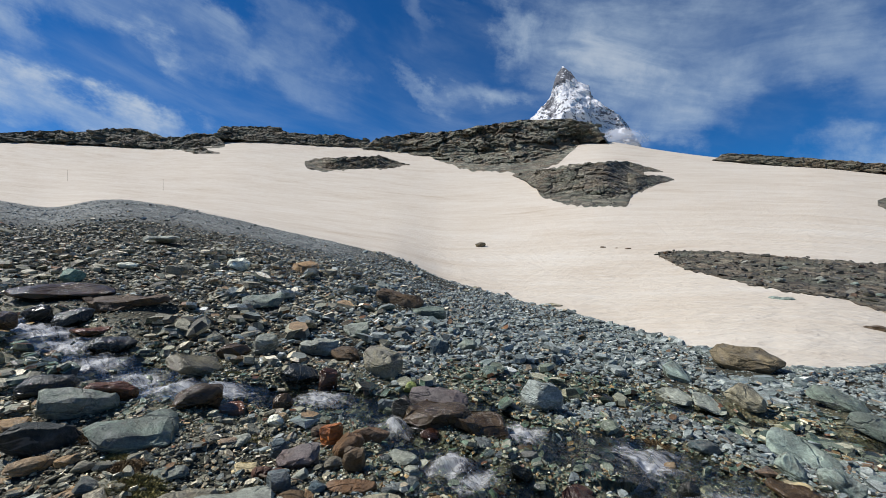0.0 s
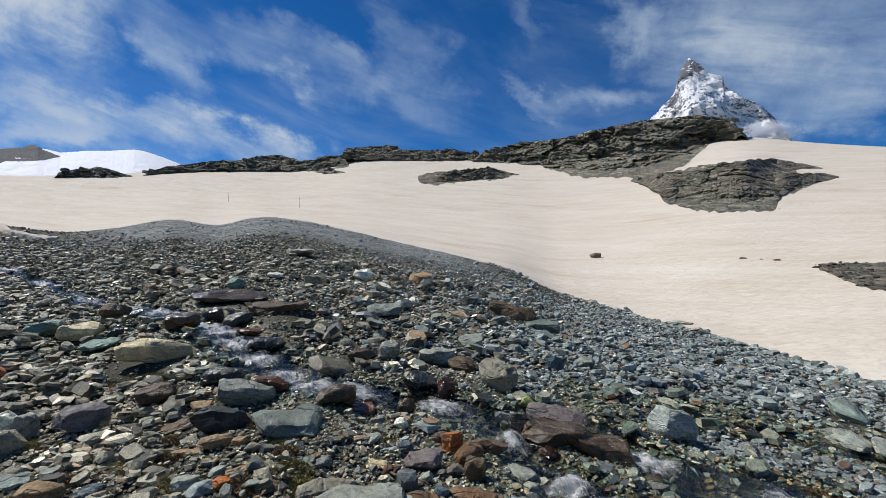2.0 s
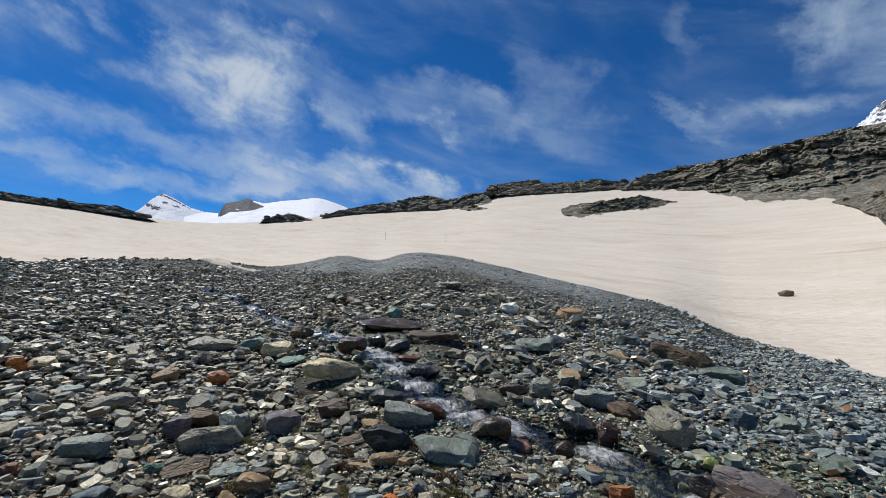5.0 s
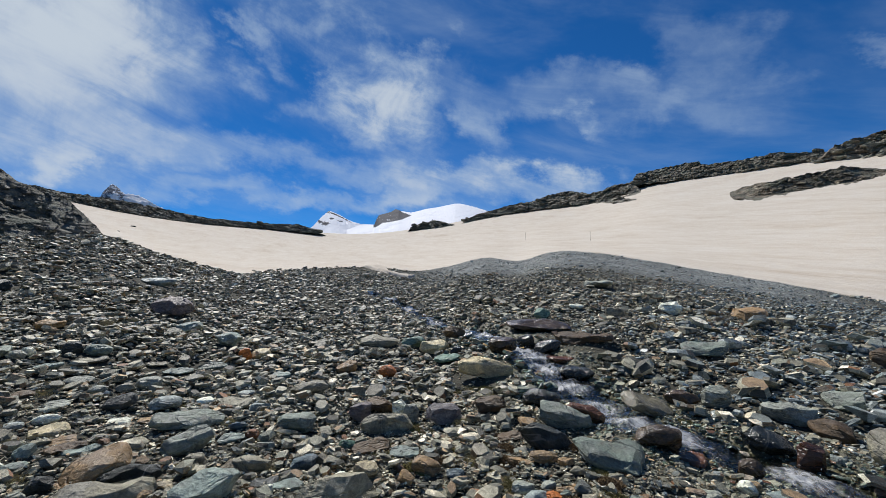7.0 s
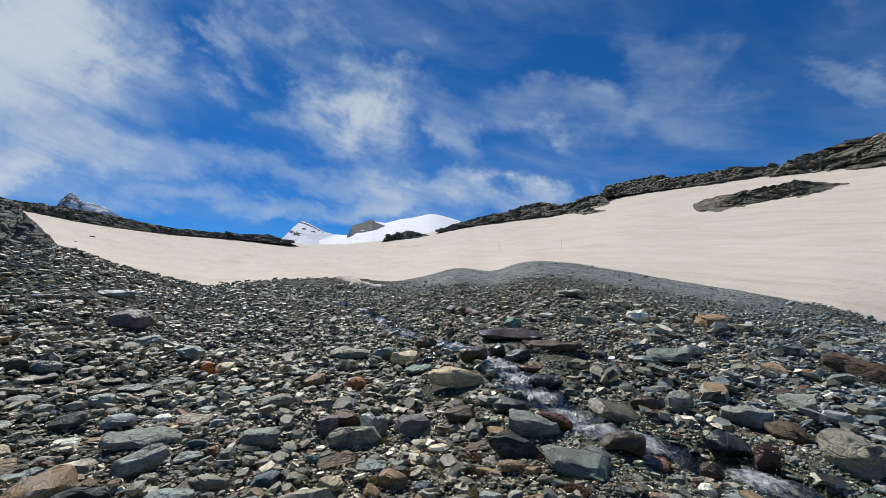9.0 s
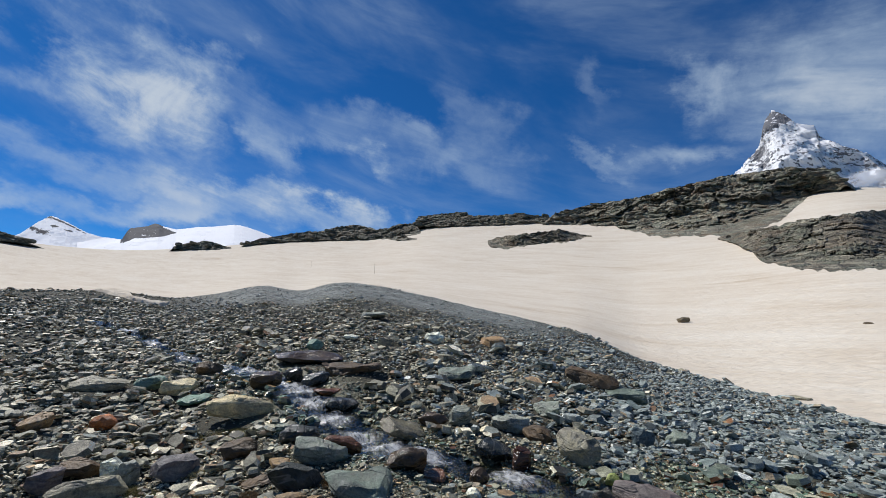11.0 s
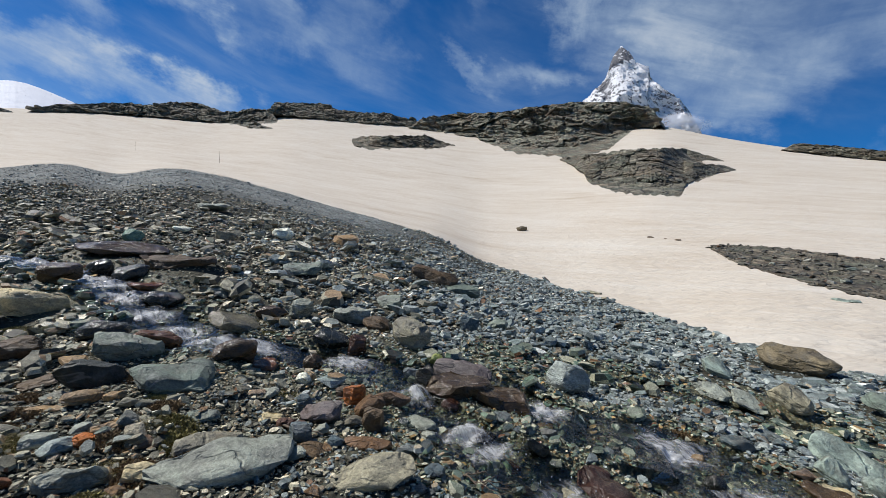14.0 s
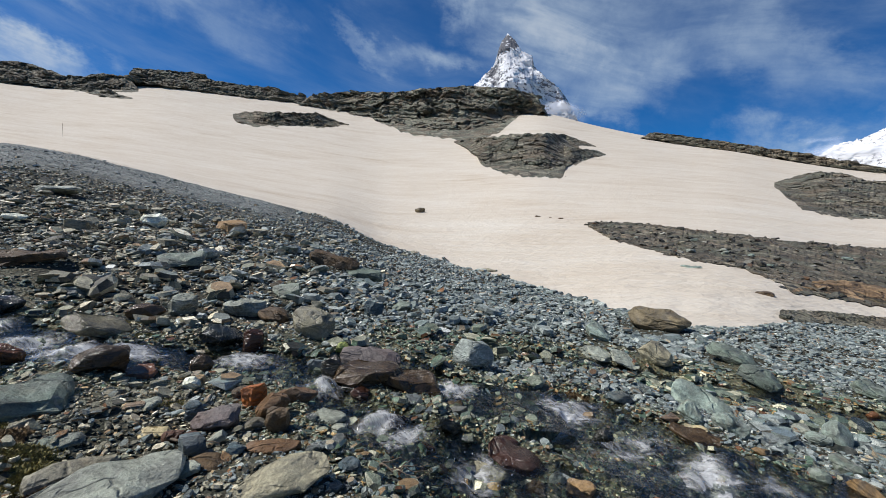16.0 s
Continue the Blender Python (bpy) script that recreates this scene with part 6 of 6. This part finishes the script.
# where the water breaks white: plan, strength, reach along the flow
FOAM = [(-5.85, 6.2, 1, 0.3), (-5.45, 5.75, 1, 0.3), (-4.8, 5.6, 1, 0.34), (-4.1, 5.2, 1, 0.3), (-3.4, 4.86, 1, 0.34), (-2.9, 4.5, 1, 0.3), (-2.34, 4.6, 1, 0.34),
        (-1.37, 4.86, 1, 0.36), (-0.5, 4.1, 0.9, 0.24), (0.05, 3.5, 1, 0.2), (0.3, 3.3, 0.9, 0.16), (0.76, 2.9, 0.9, 0.18), (0.67, 4.1, 1, 0.26), (1.84, 3.95, 1, 0.3),
        (2.3, 3.3, 0.7, 0.26), (2.46, 2.8, 1, 0.26), (2.9, 2.6, 0.8, 0.2), (-6.6, 6.35, 1, 0.4), (-7.4, 6.5, 1, 0.4), (-8.6, 6.8, 1, 0.5), (-10.2, 7.2, 0.9, 0.4), (-12.2, 7.9, 0.9, 0.4), (-14.2, 8.1, 0.9, 0.4)]


def water(name, line, label):
    p = line[:, :2]
    side = np.gradient(p, axis=0)
    side = np.column_stack([-side[:, 1], side[:, 0]]) / np.linalg.norm(side, axis=1)[:, None]
    u = np.linspace(-1.25, 1.25, 17)
    q = p[:, None] + side[:, None] * (u[None, :, None] * line[:, 2, None, None])
    X, Y = q[..., 0], q[..., 1]
    foam = np.full(X.shape, 0.05)
    for fx, fy, strength, reach in FOAM:
        near = np.hypot(p[:, 0] - fx, p[:, 1] - fy).argmin()
        if np.hypot(*(p[near] - (fx, fy))) < 0.5:
            run = np.cumsum(np.r_[0, np.hypot(*np.diff(p, axis=0).T)])
            foam = np.maximum(foam, strength * np.exp(-((run - run[near]) / reach) ** 2)[:, None] * np.clip(1.3 - np.abs(u)[None] * 1.2, 0, 1))
    rough = fold(X, Y, X * 0, 5.0, 5, 3.0)
    Z = line[:, 3, None] + 0.0 * u[None] + 0.012 * rough + 0.07 * foam * (0.3 + rough)
    ob = new(name, sheet_mesh(name, X, Y, Z))
    ob.data.materials.append(WATER)
    a = ob.data.attributes.new("foam", "FLOAT", "POINT")
    a.data.foreach_set("value", foam.ravel().astype(np.float32))
    run = np.cumsum(np.r_[0, np.hypot(*np.diff(p, axis=0).T)])
    course = np.stack([np.repeat(run[:, None], len(u), 1), u[None] * line[:, 2, None], X * 0], -1)
    a = ob.data.attributes.new("course", "FLOAT_VECTOR", "POINT")
    a.data.foreach_set("vector", course.ravel().astype(np.float32))
    return tagged(ob, label, "water", kind="structure")


water("water", FLOWS[0], "clear meltwater stream foaming between the rocks")
water("water", FLOWS[1], "foaming side arm of the meltwater stream")
water("water", FLOWS[2], "thin clear rill over wet gravel")


# spray thrown up where the water breaks
def spray():
    p = np.repeat(np.array(FOAM), 30, 0)
    n = len(p)
    x, y = p[:, 0] + gen.normal(0, 0.16, n), p[:, 1] + gen.normal(0, 0.13, n)
    K = to_stream(x, y)
    z = K[:, 2] + 0.01 + 0.10 * gen.uniform(0, 1, n) ** 2.2
    size = 0.003 + 0.006 * gen.uniform(0, 1, n) ** 3
    octa = np.array([(1, 0, 0), (-1, 0, 0), (0, 1, 0), (0, -1, 0), (0, 0, 1.9), (0, 0, -1.9)]) * 0.6
    faces = np.array([(0, 2, 4), (2, 1, 4), (1, 3, 4), (3, 0, 4), (2, 0, 5), (1, 2, 5), (3, 1, 5), (0, 3, 5)])
    v = np.column_stack([x, y, z])[:, None] + octa[None] * size[:, None, None]
    keep = K[:, 0] < 1.3
    v = v[keep]
    f = (faces[None] + (np.arange(len(v)) * 6)[:, None, None]).reshape(-1, 3)
    m, n, bsdf = material("water_drops")
    bsdf.inputs["Base Color"].default_value = (0.72, 0.76, 0.8, 1)
    bsdf.inputs["Roughness"].default_value = 0.2
    ob = new("spray", array_mesh("spray", v.reshape(-1, 3), f))
    ob.data.materials.append(m)
    tagged(ob, "white drops of spray over the stream", "water", kind="stuff")


spray()


# ---- marker poles on the snow ----
def marker_pole(az, el):
    r = float(snow_distance([az], [el])[0])
    x, y = plan(az, r)
    bm = bmesh.new()
    bmesh.ops.create_cone(bm, cap_ends=True, segments=8, radius1=0.026, radius2=0.02, depth=2.4)
    me = bpy.data.meshes.new("marker_pole")
    bm.to_mesh(me)
    bm.free()
    ob = new("marker_pole", me)
    me.materials.append(rock_material("brown", False))
    ob.matrix_world = pose(float(x), float(y), float(snow_height(az, r)) + 1.1, 1.5, 1, 0)
    return tagged(ob, "thin dark wooden marker pole stuck in the snow", "pole", "snow poles")


marker_pole(33.2, 6.5)
marker_pole(41.3, 6.8)


# ---- moss and grass ----
def plant_material(name, a, b):
    m, n, bsdf = material(name)
    pick = n.add("ShaderNodeNewGeometry").outputs["Random Per Island"]
    n.wire(n.ramp(pick, [(0.0, a), (0.6, b), (1.0, tuple(c * 1.5 for c in b))]), bsdf.inputs["Base Color"])
    bsdf.inputs["Roughness"].default_value = 0.8
    return m


MOSS = plant_material("brown_moss", (0.06, 0.038, 0.018), (0.17, 0.11, 0.045))
GREEN_MOSS = plant_material("olive_moss", (0.07, 0.062, 0.02), (0.22, 0.19, 0.06))
STRAW = plant_material("dry_grass", (0.24, 0.21, 0.09), (0.42, 0.36, 0.19))


def tuft(name, x, y, rx, ry, blades, height, spread, mat, label, category):
    """A low cushion of many fine blades."""
    az, r = gen.uniform(0, 6.28, blades), np.sqrt(gen.uniform(0, 1, blades))
    r = r * (0.75 + 0.25 * np.sin(az * 3 + x * 7))
    bx, by = x + rx * r * np.cos(az), y + ry * r * np.sin(az)
    dome = (0.5 if category == "grass" else 0.9) * height * np.clip(1 - r ** 2, 0, 1)
    bz = ground_at(bx, by) + dome - 0.01
    tall = height * (gen.uniform(0.5, 1.2, blades) if category == "grass" else gen.uniform(0.2, 0.5, blades))
    tx, ty = gen.normal(0, spread, blades) * tall, gen.normal(0, spread, blades) * tall
    wide = tall * gen.uniform(0.01, 0.022, blades) if category == "grass" else tall * gen.uniform(0.25, 0.5, blades)
    wa = gen.uniform(0, 6.28, blades)
    wx, wy = wide * np.cos(wa), wide * np.sin(wa)
    v = np.stack([np.column_stack([bx - wx, by - wy, bz]), np.column_stack([bx + wx, by + wy, bz]),
                  np.column_stack([bx + tx * 0.4 + wx * 0.8, by + ty * 0.4 + wy * 0.8, bz + tall * 0.6]),
                  np.column_stack([bx + tx, by + ty, bz + tall])], 1).reshape(-1, 3)
    i = np.arange(blades)[:, None] * 4
    ob = new(name, array_mesh(name, v, (i + np.array([[0, 1, 2, 3]])), smooth=False))
    ob.data.materials.append(mat)
    return tagged(ob, label, category, "moss and grass")


for x, y, rx, ry in ((-3.18, 2.67, 0.2, 0.14), (-2.0, 2.74, 0.17, 0.1), (2.31, 5.3, 0.17, 0.12), (2.12, 4.29, 0.16, 0.12), (-2.9, 2.45, 0.16, 0.13), (-3.3, 2.92, 0.2, 0.13), (-3.52, 3.12, 0.15, 0.1)):
    tuft("moss_patch", x, y, rx, ry, 2600, 0.035, 0.6, MOSS, "low brown moss cushion between wet stones", "moss")
for x, y, rx, ry in ((3.8, 3.66, 0.17, 0.12), (-4.96, 4.22, 0.4, 0.16), (-5.4, 3.9, 0.3, 0.15), (-3.5, 2.5, 0.25, 0.15), (-2.7, 2.4, 0.2, 0.12), (-5.8, 3.35, 0.3, 0.16), (-4.5, 2.7, 0.3, 0.16), (-3.1, 2.42, 0.2, 0.12)):
    tuft("moss_patch", x, y, rx, ry, 2400, 0.03, 0.6, GREEN_MOSS, "thin olive moss growing between the stones", "moss")
for x, y in ((-4.56, -0.78), (-6.57, -0.8), (-8.6, 2.67), (-6.95, 3.41), (-5.2, 4.1), (-5.23, 0.77), (-4.14, 0.85), (-2.68, 2.37), (-4.2, 3.1), (-3.3, 2.45), (-2.84, 2.39), (-1.97, 2.27), (-5.24, 3.87), (-5.8, 3.4), (-4.5, 2.7), (-2.05, 2.7), (-4.7, 4.1)):
    tuft("grass_tuft", x, y, 0.16, 0.12, 240, 0.035, 0.9, STRAW, "dry yellow grass tuft between the stones", "grass")


moss_rng = random.Random(17)
for _ in range(34):
    a, r = moss_rng.uniform(22, 100), math.sqrt(moss_rng.uniform(2.3 ** 2, 6.5 ** 2))
    x, y = (float(c) for c in plan(a, r))
    tuft("moss_patch", x, y, moss_rng.uniform(0.12, 0.3), moss_rng.uniform(0.08, 0.18), 1500, 0.024, 0.6, GREEN_MOSS if moss_rng.random() < 0.7 else MOSS,
         "thin olive moss growing between the stones", "moss")


for _ in range(22):
    a, r = moss_rng.uniform(24, 62), math.sqrt(moss_rng.uniform(2.3 ** 2, 4.4 ** 2))
    x, y = (float(c) for c in plan(a, r))
    tuft("moss_patch", x, y, moss_rng.uniform(0.14, 0.3), moss_rng.uniform(0.1, 0.2), 2000, 0.045, 0.6, MOSS if moss_rng.random() < 0.5 else GREEN_MOSS,
         "dark olive-brown moss cushion between the stones", "moss")


# ---- dry wood washed down by the stream ----
def wood_material():
    m, n, bsdf = material("dry_wood")
    at = n.add("ShaderNodeTexCoord").outputs["Object"]
    grain = n.noise(n.stretch(at, (3, 3, 1)), 40.0, 5.0, 0.65, 0.4)
    n.wire(n.ramp(grain, [(0.3, (0.06, 0.042, 0.028)), (0.7, (0.19, 0.145, 0.10))]), bsdf.inputs["Base Color"])
    bsdf.inputs["Roughness"].default_value = 0.8
    n.wire(n.bump(grain, 0.5, 0.004), bsdf.inputs["Normal"])
    return m


WOOD = wood_material()


def twig(x, y, length, thick, yaw, bend, lift, parent=None, label=""):
    """A crooked bare stick lying on the stones: a tapered six-sided tube."""
    steps = np.linspace(0, 1, 12)
    wob = np.array([noise.fractal(Vector((x * 9 + q * 3, y * 7, k * 5.0)), 0.8, 2.1, 3) for k in (0, 1) for q in steps]).reshape(2, -1)
    a = radians(yaw) + bend * (steps - 0.5) + 0.35 * wob[0]
    run = np.concatenate([np.zeros((1, 2)), np.cumsum(np.column_stack([np.cos(a), np.sin(a)])[:-1] * length / 11, 0)])
    px, py = x + run[:, 0] - run[:, 0].mean(), y + run[:, 1] - run[:, 1].mean()
    pz = ground_at(px, py).mean() + lift + thick + 0.12 * length * wob[1]
    ring = np.linspace(0, 2 * np.pi, 6, endpoint=False)
    r = thick * (1 - 0.75 * steps)[:, None]
    X = px[:, None] - np.sin(a)[:, None] * r * np.cos(ring)
    Y = py[:, None] + np.cos(a)[:, None] * r * np.cos(ring)
    ob = new("twig", sheet_mesh("twig", X, Y, pz[:, None] + r * np.sin(ring), close=True))
    ob.data.materials.append(WOOD)
    if parent is None:
        return tagged(ob, label, "stick", "dry sticks by the stream")
    ob.parent = parent
    return ob


twig(-1.12, 2.92, 0.42, 0.011, -20, 0.3, 0.05, label="bare brown stick lying across the stones")
twigs = tagged(new("dry_twigs"), "tangle of thin dry twigs caught between stones", "twigs", "dry sticks by the stream")
twigs.location = (0.2, 2.72, float(ground_at(0.2, 2.72)))
bpy.context.view_layer.update()
for dx, dy, size, yaw, bend in ((0, 0, 0.34, -12, 0.5), (0.06, 0.05, 0.26, 8, -0.6), (-0.05, -0.04, 0.30, -30, 0.4), (0.08, -0.05, 0.22, 22, 0.7), (-0.08, 0.04, 0.24, -5, -0.4), (0.02, 0.08, 0.18, 40, 0.5)):
    stick = twig(0.2 + dx, 2.72 + dy, size, 0.007, yaw, bend, 0.07, twigs)
    stick.matrix_parent_inverse = Matrix.Translation(-Vector(twigs.location))


# ---- single stones of the scree, nearest the walker ----
LOOSE = {tone: stone_material(f"loose_{tone}_stone", "object", False, palette, 0.8)
         for tone, palette in (("cool", [(i / 9, c) for i, (p, c) in enumerate(COOL[:10])]), ("warm", [(i / 11, c) for i, (p, c) in enumerate(WARM)]))}
stone_meshes = {}
for k in range(18):
    shape = "swwt"[k % 4]
    for tone in LOOSE:
        v, f = hull_stone(rock_rng, 12 + k % 4, (1.0, 0.6 + 0.02 * k, 0.22 + 0.018 * k), SHAPES[shape][2])
        bm = bmesh.new()
        verts = [bm.verts.new(p) for p in v]
        for t in f:
            bm.faces.new([verts[i] for i in t])
        bmesh.ops.dissolve_limit(bm, angle_limit=radians(14), verts=bm.verts, edges=bm.edges)
        bmesh.ops.bevel(bm, geom=list(bm.edges), offset=0.012, segments=1, affect="EDGES", clamp_overlap=True)
        bmesh.ops.triangulate(bm, faces=bm.faces)
        me = bpy.data.meshes.new("stone")
        bm.to_mesh(me)
        bm.free()
        me.materials.append(LOOSE[tone])
        stone_meshes[k, tone] = me
for k in range(300):
    az, r = gen.uniform(-58, 108), math.sqrt(gen.uniform(2.2 ** 2, 6.2 ** 2))
    x, y = (float(c) for c in plan(az, r))
    size = 0.09 + 0.15 * gen.uniform() ** 2
    ob = new("stone", stone_meshes[k % 18, "cool" if az < 14 else "warm"])
    ob.parent = ground
    ob.matrix_world = pose(x, y, float(ground_at(x, y)) + size * 0.12, gen.normal(0, 9), gen.normal(0, 9), gen.uniform(0, 360)) @ Matrix.Scale(size, 4)
